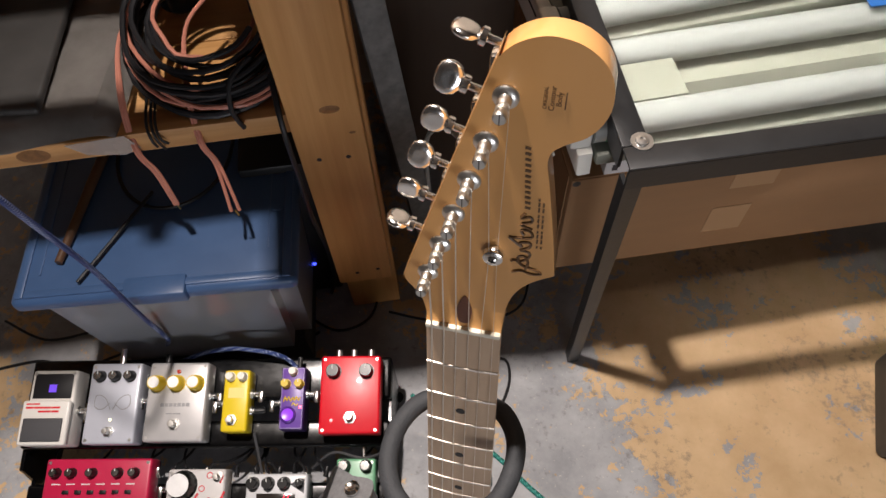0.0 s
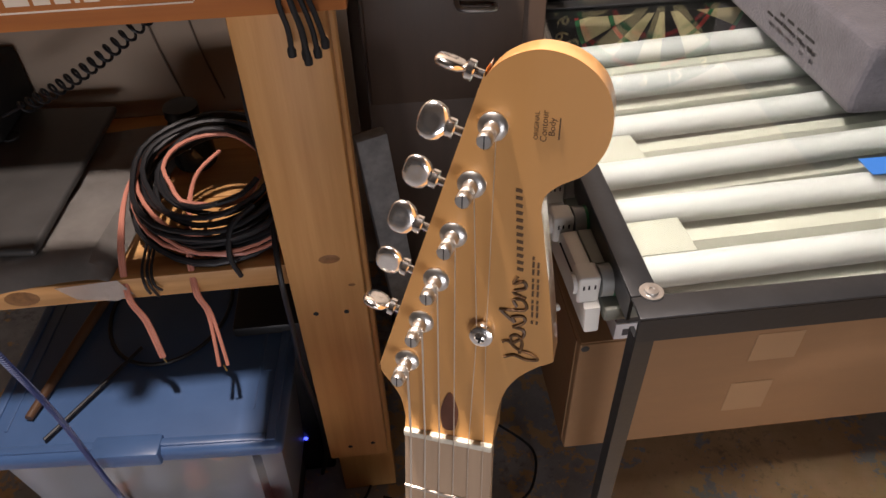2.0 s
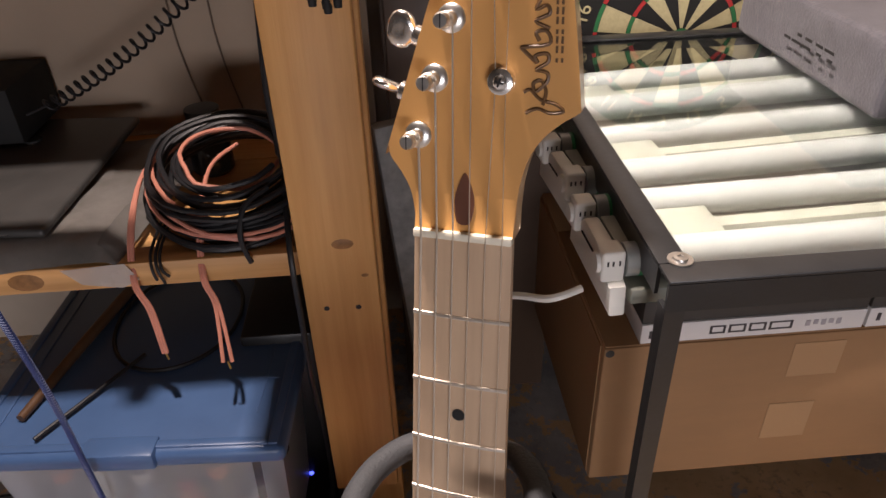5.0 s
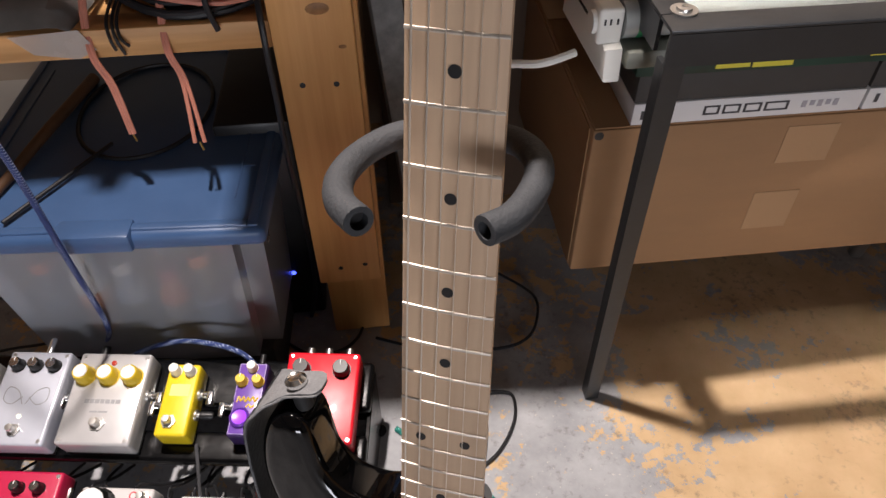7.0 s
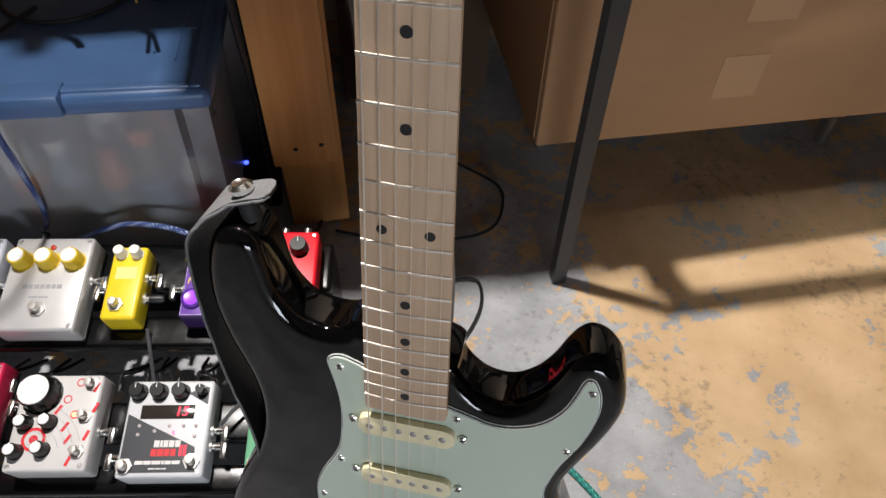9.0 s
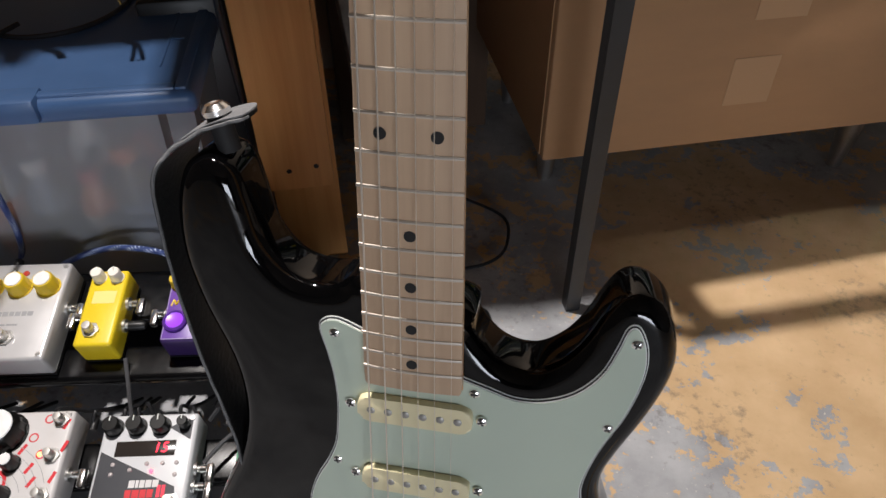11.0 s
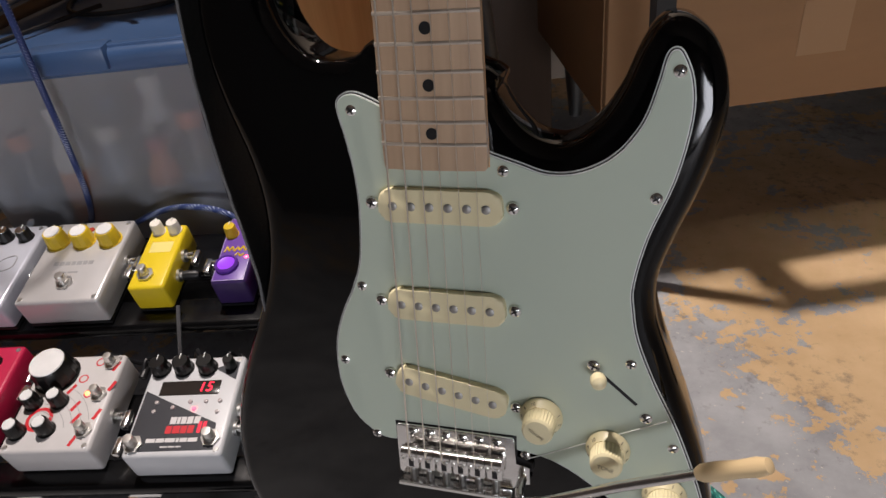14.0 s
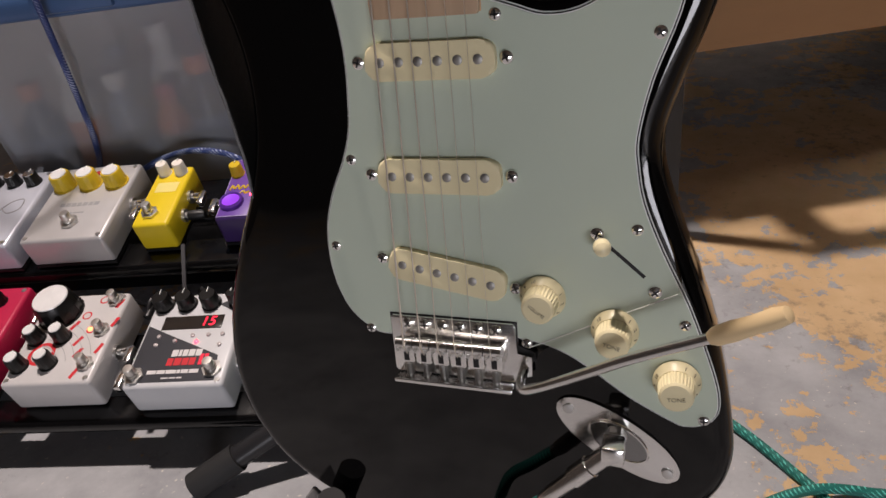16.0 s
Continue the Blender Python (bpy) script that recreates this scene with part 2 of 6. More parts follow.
def slab(outline, y0, y1, bevel_front=0.0, bevel_back=0.0, seg=3):
    """An outline in x and z, thick from y0 (front) to y1 (back), with rounded rims."""
    b = bmesh.new()
    clean = []
    for p in outline:
        if not clean or (p - clean[-1]).length > 2e-4:
            clean.append(p)
    fr = [b.verts.new((p[0], y0, p[1])) for p in clean]
    bk = [b.verts.new((p[0], y1, p[1])) for p in clean]
    n = len(clean)
    b.faces.new(fr), b.faces.new(bk[::-1])
    for i in range(n):
        b.faces.new((fr[i], bk[i], bk[(i + 1) % n], fr[(i + 1) % n]))
    b.edges.ensure_lookup_table()
    for off, ring in ((bevel_front, set(fr)), (bevel_back, set(bk))):
        if off:
            es = [e for e in b.edges if e.is_valid and e.verts[0] in ring and e.verts[1] in ring]
            bmesh.ops.bevel(b, geom=es, offset=off, segments=seg, affect="EDGES", profile=0.5, clamp_overlap=True)
    return b


def tube(points, radius, segs=8, steps=6, bm=None, caps=True, taper=None):
    """A round tube along a smooth line through 3D points."""
    pts = [Vector(p) for p in points]
    line = []
    n = len(pts)
    for i in range(n - 1):
        p0, p1, p2, p3 = pts[max(i - 1, 0)], pts[i], pts[i + 1], pts[min(i + 2, n - 1)]
        for s in range(steps):
            t = s / steps
            line.append(0.5 * ((2 * p1) + (p2 - p0) * t + (2 * p0 - 5 * p1 + 4 * p2 - p3) * t * t + (3 * p1 - p0 - 3 * p2 + p3) * t**3))
    line.append(pts[-1])
    b = bmesh.new()
    rings, up = [], None
    for i, p in enumerate(line):
        d = (line[min(i + 1, len(line) - 1)] - line[max(i - 1, 0)]).normalized()
        if up is None:
            up = d.orthogonal().normalized()
        up = (up - d * up.dot(d)).normalized()
        side = d.cross(up)
        r = radius if taper is None else radius + (taper - radius) * i / (len(line) - 1)
        rings.append([b.verts.new(p + r * (math.cos(2 * math.pi * k / segs) * up + math.sin(2 * math.pi * k / segs) * side)) for k in range(segs)])
    for a, c in zip(rings, rings[1:]):
        for k in range(segs):
            b.faces.new((a[k], a[(k + 1) % segs], c[(k + 1) % segs], c[k]))
    if caps:
        b.faces.new(rings[0][::-1]), b.faces.new(rings[-1])
    return merge(bm, b)


def rod(a, c, r, segs=12, bm=None):
    return tube([a, c], r, segs, 1, bm)


def text_mesh(body, size, m, extrude=0.0002, align="CENTER"):
    """Flat lettering in the built-in font, as a bmesh."""
    cu = bpy.data.curves.new("lettering", "FONT")
    cu.body, cu.size, cu.extrude, cu.align_x, cu.align_y = body, size, extrude, align, "CENTER"
    ob = bpy.data.objects.new("lettering", cu)
    me = bpy.data.meshes.new_from_object(ob)
    b = bmesh.new()
    b.from_mesh(me)
    b.transform(m)
    bpy.data.objects.remove(ob), bpy.data.curves.remove(cu), bpy.data.meshes.remove(me)
    return b


MM = 0.001
ROOM = pose(0, 0, 0, 0, 0, 21)      # the bench, post and table stand at this turn
BOARD = pose(0, 0, 0, 0, 0, 13)     # the pedalboard's turn
GUITAR = pose(0, 0, 0.8775, -11.535, -1.1455, 0)
FRONT = Matrix.Rotation(radians(90), 4, "X")   # lays z-facing shapes onto the guitar's face

# ---------------------------------------------------------------- the room
solo("floor", box(-4.4, 4.6, -6.2, 3.2, -0.05, 0.0), FLOOR, pose(0, 0, 0), "concrete floor with grey paint flaking off an ochre coat", "floor", kind="structure")
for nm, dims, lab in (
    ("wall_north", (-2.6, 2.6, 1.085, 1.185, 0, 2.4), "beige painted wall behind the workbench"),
    ("wall_east", (2.6, 2.7, -5.1, 1.22, 0, 2.4), "unseen wall, made dark to limit bounced light"),
    ("wall_west", (-2.7, -2.6, -5.1, 1.22, 0, 2.4), "unseen wall, made dark to limit bounced light"),
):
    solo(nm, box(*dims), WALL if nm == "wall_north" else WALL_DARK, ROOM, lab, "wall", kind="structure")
# this unseen wall is left open for the added fill lamp
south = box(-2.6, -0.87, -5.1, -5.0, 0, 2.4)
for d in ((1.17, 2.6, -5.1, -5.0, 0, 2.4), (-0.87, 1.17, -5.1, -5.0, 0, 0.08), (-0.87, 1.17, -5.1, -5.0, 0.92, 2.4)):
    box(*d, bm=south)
solo("wall_south", south, WALL_DARK, ROOM, "unseen wall, made dark to limit bounced light", "wall", kind="structure")
solo("ceiling", box(-2.7, 2.7, -5.1, 1.22, 2.4, 2.5), CEIL, ROOM, "unseen ceiling, made dark to limit bounced light", "ceiling", kind="structure")

# a made-up frame round the added fill lamp, and the ceiling light
casing = thing("fill_casing", ROOM @ pose(0.15, -5.06, 0.08), "white frame added round the fill lamp, out of view", "window", kind="structure")
for nm, d in (("fill_frame", (-1.02, -0.97, -0.02, 0.03, 0, 0.84)), ("fill_frame", (0.97, 1.02, -0.02, 0.03, 0, 0.84)), ("fill_frame", (-0.97, 0.97, -0.02, 0.03, 0, 0.05)),
              ("fill_frame", (-0.97, 0.97, -0.02, 0.03, 0.79, 0.84)), ("fill_frame", (-0.02, 0.02, -0.018, 0.028, 0.05, 0.79)), ("fill_sill", (-1.05, 1.05, 0.062, 0.14, -0.03, -0.002))):
    part(nm, box(*d, bevel=0.003), WHITE_ENAMEL, casing)
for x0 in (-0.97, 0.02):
    part("pane", box(x0, x0 + 0.95, 0.0, 0.006, 0.05, 0.79), mat("fill_glass", (1, 1, 1), 0.02, trans=1.0, ior=1.5), casing)
fix = thing("ceiling_light", pose(-0.362, 0.247, 2.29, 0, 0, 21), "white porcelain bulb holder on the ceiling", "ceiling light")
part("socket", lathe([(0.0, 0.004), (0.05, 0.004), (0.058, 0.03), (0.055, 0.07), (0.0, 0.07)]), WHITE_PLASTIC, fix)
part("base", lathe([(0.0, 0.0705), (0.075, 0.0705), (0.075, 0.11), (0.0, 0.11)]), WHITE_PLASTIC, fix)
# ---------------------------------------------------------------- workbench


def board(name, x0, x1, y0, y1, z0, z1, material, parent, label="", bevel=0.003):
    return part(name, box(x0, x1, y0, y1, z0, z1, bevel), material, parent, label)


BRASS = mat("brass", (0.55, 0.40, 0.14), 0.3, 1.0, vary=0.2, scale=80)
PRINT = mat("off_white_print", (0.72, 0.62, 0.50), 0.6)
KNOT = mat("pine_knot", (0.34, 0.155, 0.05), 0.5, vary=0.4, scale=120)

PANEL = mat("brown_beige_panel_paint", (0.37, 0.285, 0.21), 0.8, vary=0.12, scale=6, bump=0.1, bump_scale=90, stain=0.1)
BACK = 0.856      # the panel behind the shelf
bench = thing("workbench", ROOM, "pine workbench with an orange stained front rail and a lower shelf", "workbench")
post = board("front_post", -0.152, -0.061, 0.445, 0.483, 0.165, 0.907, PINE, bench, "pine post with two screw holes")
for hx, hz in ((-0.127, 0.506), (-0.088, 0.505), (-0.118, 0.196), (-0.082, 0.200)):
    part("screw_hole", lathe([(0, -0.0006), (0.0030, -0.0006), (0.0036, 0.0002), (0.0028, 0.0004), (0, 0.0004)], 12, Matrix.Translation((hx, 0.4449, hz)) @ FRONT), BLACK, post)
for kx, kz, kr in ((-0.098, 0.598, 0.010), (-0.076, 0.552, 0.0035)):
    part("knot", lathe([(0, 0.0003), (kr, 0.0003), (kr * 0.9, 0.0006), (0, 0.0007)], 14, Matrix.Translation((kx, 0.4452, kz)) @ FRONT @ Matrix.Diagonal((1.3, 0.7, 1, 1))), KNOT, post, "dark knot in the pine")
board("back_post", -0.148, -0.056, 0.484, 0.522, 0.0, 0.907, PINE, bench, "second pine post screwed behind the first")
board("back_panel", -1.1, -0.060, BACK, BACK + 0.012, 0.30, 1.0205, PANEL, bench, "beige painted back panel", 0.001)
rail = board("front_rail", -1.1, -0.040, 0.430, 0.4685, 0.908, 1.02, STAINED, bench, "orange stained pine rail")
board("shelf_rail", -1.1, -0.154, 0.462, 0.500, 0.546, 0.580, PINE_X, bench)
for k in range(3):
    board("shelf_plank", -1.1, -0.154, 0.501 + k * 0.118, 0.617 + k * 0.118, 0.561, 0.5775, PINE_X, bench, "pine shelf plank", 0.002)
# the top is unseen; its front edge is set back to light the shelf
board("bench_top", -1.1, 0.10, 0.580, 1.08, 1.021, 1.06, PINE_X, bench)
# added out of view: lets part of the bulb's light through to the shelf
solo("half_shade_sheet", box(-1.1, -0.237, 0.338, 0.72, 1.0605, 1.0645, 0.001), mat("half_shade_film", (0.10, 0.10, 0.10), 0.2, alpha=0.30), ROOM, "unseen half-clear sheet added to dim the bulb over shelf and tub", "acrylic sheet")
# made-up blocker above the view, keeps the bulb off the floor by the post
solo("shade_board", box(-0.235, 0.100, 0.336, 0.80, 1.0605, 1.078, 0.003), PINE_X, ROOM, "unseen board added over the bench front to shade the floor", "board")
part("knot", lathe([(0, 0.0003), (0.015, 0.0003), (0.013, 0.0008), (0, 0.0009)], 16, Matrix.Translation((-0.475, 0.4622, 0.563)) @ FRONT @ Matrix.Diagonal((1.4, 0.8, 1, 1))), KNOT, bench, "dark knot in the pine")

# printed sticker on the rail: an outline, block strokes and a scrolled emblem, all plain shapes
st = thing("rail_sticker", ROOM @ pose(0, 0.4298, 0), "off-white printed sticker on the orange rail", "sticker")


def flat_bar(x0, x1, z0, z1, lean=0.0, y=0.0, t=0.0003):
    b = box(x0, x1, y - t, y, z0, z1)
    for v in b.verts:
        v.co.x += lean * (v.co.z - z0)
    return b


for a in ((-0.3335, -0.1715, 0.9245, 0.9260), (-0.3335, -0.1715, 0.9560, 0.9575), (-0.3350, -0.3335, 0.9260, 0.9560), (-0.1715, -0.1700, 0.9260, 0.9560)):
    part("outline", flat_bar(*a), PRINT, st)
x = -0.326
for w in (0.020, 0.014, 0.013, 0.004, 0.013, -0.008, 0.020, 0.014, 0.015):
    if w > 0:
        part("block_stroke", flat_bar(x, x + w, 0.931, 0.951), PRINT, st)
    x += abs(w) + 0.0035
x = -0.352
for w in (0.010, 0.009, 0.011, 0.004, 0.009, -0.004, 0.011, 0.010, 0.009, 0.009):
    if w > 0:
        part("scroll_stroke", flat_bar(x, x + w, 0.962, 0.976 + 0.003 * math.sin(x * 300), 0.1), PRINT, st)
    x += abs(w) + 0.0025
part("emblem", slab(smooth_loop([(-0.246, 0.968), (-0.236, 0.982), (-0.222, 0.975), (-0.210, 0.990), (-0.196, 0.976), (-0.176, 0.984), (-0.184, 0.968), (-0.205, 0.963), (-0.226, 0.961)], 4), -0.0003, 0.0), PRINT, st)
nut = thing("carriage_bolt", ROOM @ pose(-0.132, 0.4299, 0.968), "brass hex nut and washer on the orange rail", "bolt")
part("washer", lathe([(0, 0), (0.0165, 0), (0.0165, 0.002), (0, 0.002)], 24, FRONT), BRASS, nut)
part("hex_nut", lathe([(0, 0.002), (0.0098, 0.002), (0.0098, 0.009), (0.0055, 0.0095), (0.0055, 0.013), (0, 0.013)], 6, FRONT), STEEL, nut, "zinc hex nut")
ties = thing("hanging_cable_ties", ROOM @ pose(-0.093, 0.4299, 0.956), "black rubber cable ties hanging on a white hook", "cable tie")
part("hook", tube([(0, 0, 0.006), (0, -0.010, 0.004), (0, -0.014, -0.004), (0, -0.010, -0.010), (0, -0.004, -0.008)], 0.0022, 8, 4), WHITE_PLASTIC, ties, "white plastic hook")
for dx, bot, out in ((-0.001, -0.078, -0.012), (0.012, -0.083, -0.020), (0.020, -0.080, -0.013), (0.0105, -0.080, -0.015), (0.027, -0.072, -0.012)):
    tie = part("tie", tube([(0, -0.011, -0.004), (dx * 0.6 - 0.004, out * 0.9, -0.012), (dx * 0.95 - 0.004, out, -0.034), (dx, out, -0.056), (dx * 1.1, out, bot)], 0.0026, 8, 5), RUBBER, ties)
    part("bead", lathe([(0, -0.005), (0.0038, -0.004), (0.0042, 0.002), (0.0026, 0.006), (0, 0.006)], 10, Matrix.Translation((dx * 1.1, out, bot))), RUBBER, tie)
gad = thing("clip_on_tuner", ROOM @ pose(-0.347, 0.418, 0.955), "white and grey plastic clip hanging on the rail", "clip")
part("upper_half", box(-0.012, 0.012, -0.008, 0.0115, -0.004, 0.024, 0.007, 3), WHITE_PLASTIC, gad)
part("lower_half", box(-0.012, 0.012, -0.008, 0.0115, -0.034, -0.006, 0.007, 3), mat("grey_plastic", (0.22, 0.22, 0.22), 0.45), gad, "grey plastic half")

# ---------------------------------------------------------------- things on the bench shelf
SHELF = 0.578
amp = thing("black_case", ROOM @ pose(0, 0, SHELF + 0.055), "plain black box resting on a flat sleeve", "case")
part("shell", box(-0.90, -0.552, 0.710, 0.850, 0, 0.080, 0.004), mat("matt_black_vinyl", (0.008, 0.008, 0.008), 0.75, vary=0.2, scale=60, bump=0.2, bump_scale=400), amp)
for fx in (-0.85, -0.55):
    part("foot", lathe([(0.012, 0.0001), (0.012, 0.004), (0, 0.004)], 12, Matrix.Translation((fx, 0.73, -0.0045))), RUBBER, amp)
bagm = mat("grey_poly_bag", (0.40, 0.375, 0.35), 0.14, vary=0.4, scale=9, bump=1.0, bump_scale=16)
bag = bmesh.new()
N = 26
grid = [[None] * (N + 1) for _ in range(N + 1)]
for i in range(N + 1):
    for k in range(N + 1):
        u, v = i / N, k / N
        x, y = -0.66 + 0.295 * u + 0.055 * v, 0.456 + 0.331 * v + 0.006 * math.sin(u * 9)
        z = 0.004 + 0.026 * min(1, 14 * u, 14 * (1 - u), 16 * v + 0.2, 14 * (1 - v)) + 0.0022 * noise.noise((x * 25, y * 25, 0)) + 0.0014 * noise.noise((x * 70, y * 70, 3))
        if v < 0.12:
            z -= 0.012 * (0.12 - v) / 0.12 if v > 0.10 else 0.002
        grid[i][k] = bag.verts.new((x, y, max(z, 0.001)))
for i in range(N):
    for k in range(N):
        bag.faces.new((grid[i][k], grid[i + 1][k], grid[i + 1][k + 1], grid[i][k + 1]))
bmesh.ops.solidify(bag, geom=bag.faces[:], thickness=0.0006)
solo("plastic_bag", bag, bagm, ROOM @ pose(0, 0, SHELF), "crumpled translucent grey plastic bag on the shelf", "plastic bag")
corner = slab([Vector(q) for q in ((-0.075, 0.0), (0.0, 0.004), (0.012, -0.020), (-0.010, -0.030), (-0.055, -0.022))], -0.0005, 0.0)
part("loose_corner", corner, mat("thin_translucent_film", (0.62, 0.58, 0.54), 0.25, alpha=0.45, bump=0.6, bump_scale=60), bpy.data.objects["plastic_bag"], "thin translucent corner over the shelf edge", m=pose(-0.355, 0.4585, 0.001))
fold = thing("document_sleeve", ROOM @ pose(-0.580, 0.60, SHELF + 0.035, 2, 0, -5), "flat black zipped sleeve lying on a plastic bag", "sleeve")
part("sleeve", box(-0.18, 0.145, -0.105, 0.21, 0, 0.012, 0.005, 3), mat("dark_grey_vinyl", (0.06, 0.058, 0.056), 0.35, vary=0.3, scale=12, bump=0.2, bump_scale=30), fold)
part("zip", tube([(-0.18, -0.1065, 0.006), (0.05, -0.1065, 0.006), (0.13, -0.100, 0.006)], 0.0016, 6, 4), STEEL, fold, "metal zip")


def cable_coil(name, m, label, radii, wire, material, seed):
    """One long cable wound into a loose stack of rings."""
    rnd = random.Random(seed)
    pts = []
    for n, (r, h) in enumerate(radii):
        ox, oy = rnd.uniform(-0.006, 0.006), rnd.uniform(-0.006, 0.006)
        for k in range(14):
            a = 2 * math.pi * k / 14
            rr = r + rnd.uniform(-0.003, 0.003)
            pts.append((ox + rr * math.cos(a), oy + rr * math.sin(a), h + 0.003 * math.sin(a * 2 + n) + 0.3 * wire * k / 14))
    c = thing(name, m, label, "cable coil")
    part("winding", tube(pts, wire, 7, 2), material, c)
    return c


coil = cable_coil("cable_coil", ROOM @ pose(-0.236, 0.575, SHELF + 0.034, 15, 0, 0), "coil of black cable on the shelf",
                  [(0.108, 0.0), (0.100, 0.004), (0.112, 0.008), (0.104, 0.013), (0.093, 0.016), (0.110, 0.020), (0.099, 0.025), (0.086, 0.028), (0.106, 0.032), (0.094, 0.037), (0.078, 0.040), (0.102, 0.044), (0.088, 0.048), (0.070, 0.050), (0.096, 0.054), (0.080, 0.058), (0.062, 0.058)], 0.0036, CABLE_BLACK, 3)
part("loose_end", tube([(0.055, -0.070, 0.062), (0.030, -0.095, 0.058), (0.022, -0.118, 0.030), (0.028, -0.126, -0.004)], 0.0034, 8, 6), CABLE_BLACK, coil, "loose end of the black cable")
cop = cable_coil("speaker_wire_coil", ROOM @ pose(-0.232, 0.572, SHELF + 0.036, 15, 0, 30), "coil of clear copper speaker wire tangled in black cable",
                 [(0.111, 0.010), (0.104, 0.022), (0.097, 0.030), (0.060, 0.052)], 0.0028, COPPER, 5)
for n, (x0, x1, xe, ye, ze) in enumerate(((-0.352, -0.349, -0.331, 0.436, 0.462), (-0.272, -0.268, -0.252, 0.416, 0.457))):
    w = bmesh.new()
    for s in (-1, 1):
        tube([(x0 + 0.04, 0.60, SHELF + 0.085), (x0 + 0.012, 0.555, SHELF + 0.075), (x1 + s * 0.0018, 0.495, SHELF + 0.035), (x1 + s * 0.0018, 0.456, SHELF - 0.02), (xe - 0.006 + s * 0.0022, 0.447, 0.52), (xe + s * (0.002 + 0.0035 * n), ye, ze)], 0.0026, 7, 5, bm=w)
    wire = solo("speaker_wire", w, COPPER, ROOM, "loose end of copper speaker wire hanging off the shelf", "cable", "speaker wire ends")
    part("bare_end", rod((xe, ye, ze + 0.001), (xe + 0.002, ye - 0.001, ze - 0.010), 0.0012, 6), BRASS, wire, "bare twisted copper")
for dx, dz in ((0, 0), (0.006, -0.006), (0.011, 0.004)):
    cl = tube([(-0.325 + dx, 0.53, SHELF + 0.02), (-0.327 + dx, 0.475, SHELF + 0.010), (-0.325 + dx, 0.4575, SHELF - 0.005), (-0.322 + dx * 1.4, 0.456, SHELF - 0.020 + dz)], 0.0018, 6, 4)
    solo("cable_tail", cl, CABLE_BLACK, ROOM, "thin black cable tail hanging over the shelf edge", "cable", "cable tails")
hp = []
for k in range(19 * 14 + 1):
    t = k / (19 * 14)
    a = 2 * math.pi * 19 * t
    p = Vector((-0.50, 0.70, 0.690)).lerp(Vector((-0.25, 0.66, 0.850)), t) + Vector((0, 0, -0.012 * math.sin(math.pi * t)))
    hp.append(p + 0.0088 * (math.cos(a) * Vector((0, 1, 0)) + math.sin(a) * Vector((-0.54, 0, 0.84))))
hp = [Vector((-0.53, 0.70, 0.68))] + hp + [Vector((-0.20, 0.64, 0.90)), Vector((-0.16, 0.62, 1.02))]
solo("coiled_cord", tube(hp, 0.0020, 6, 1), CABLE_BLACK, ROOM, "black coiled cord hanging behind the bench rail", "cord")
solo("power_cable", tube([(-0.165, 0.60, 1.02), (-0.172, 0.58, 0.86), (-0.176, 0.56, 0.74), (-0.168, 0.54, 0.66), (-0.158, 0.44, 0.60), (-0.157, 0.43, 0.50), (-0.158, 0.43, 0.40), (-0.16, 0.47, 0.25), (-0.17, 0.50, 0.10), (-0.19, 0.52, 0.004)], 0.0038, 8, 6), CABLE_BLACK, ROOM, "black power cable running down beside the post", "cable")
for x in (-0.30, -0.36):
    solo("wall_cable", tube([(x, BACK - 0.003, 0.98), (x + 0.005, BACK - 0.003, 0.85), (x + 0.008, BACK - 0.004, 0.72), (x + 0.03, BACK - 0.005, 0.60)], 0.0016, 6, 5), mat("dark_wall_cable", (0.14, 0.10, 0.075), 0.6), ROOM, "thin brown cable on the wall", "cable", "cables on the wall")
# a turned jar shape stands in for a dark glossy pouch
jar = thing("pouch_stand_in", ROOM @ pose(-0.297, 0.705, SHELF), "jar-shaped stand-in for a small dark glossy pouch", "jar")
part("glass", lathe([(0, 0), (0.026, 0), (0.030, 0.005), (0.030, 0.06), (0.022, 0.075), (0.022, 0.082), (0, 0.082)], 20), mat("glossy_dark", (0.02, 0.02, 0.02), 0.08), jar)
part("lid", lathe([(0, 0.082), (0.024, 0.082), (0.024, 0.096), (0, 0.098)], 20), BLACK, jar, "black lid")

# ---------------------------------------------------------------- storage tub
tub = thing("storage_tub", pose(0, 0, 0.10, 0, 0, 17.8), "clear plastic storage tub with a blue lid, full of bottles", "storage tub")
CLEAR = mat("clear_frosted_plastic", (0.55, 0.58, 0.64), 0.3, vary=0.06, scale=8, alpha=0.42, bump=0.15, bump_scale=25)
b = bmesh.new()
bmesh.ops.create_cube(b, size=1)
for v in b.verts:
    top = v.co.z > 0
    v.co = Vector((-0.41 + v.co.x * (0.380 if top else 0.345), 0.542 + v.co.y * (0.415 if top else 0.375), 0.262 if top else 0.003))
bmesh.ops.bevel(b, geom=[e for e in b.edges if abs(e.verts[0].co.z - e.verts[1].co.z) > 0.1], offset=0.03, segments=4, affect="EDGES")
bmesh.ops.delete(b, geom=[f for f in b.faces if min(v.co.z for v in f.verts) > 0.25], context="FACES")
binp = part("bin", b, CLEAR, tub, "clear frosted plastic bin")
lidb = box(-0.608, -0.206, 0.326, 0.762, 0.256, 0.2835, 0.010, 4)
lid = part("lid", lidb, LID_BLUE, tub, "blue plastic lid")
for d in ((-0.600, -0.588, 0.334, 0.754), (-0.226, -0.214, 0.334, 0.754), (-0.588, -0.226, 0.334, 0.346), (-0.588, -0.226, 0.742, 0.754)):
    part("rim", box(*d, 0.281, 0.2862, 0.0022, 2), LID_BLUE, lid)
part("latch", box(-0.448, -0.360, 0.319, 0.352, 0.262, 0.2885, 0.004), LID_BLUE, lid)
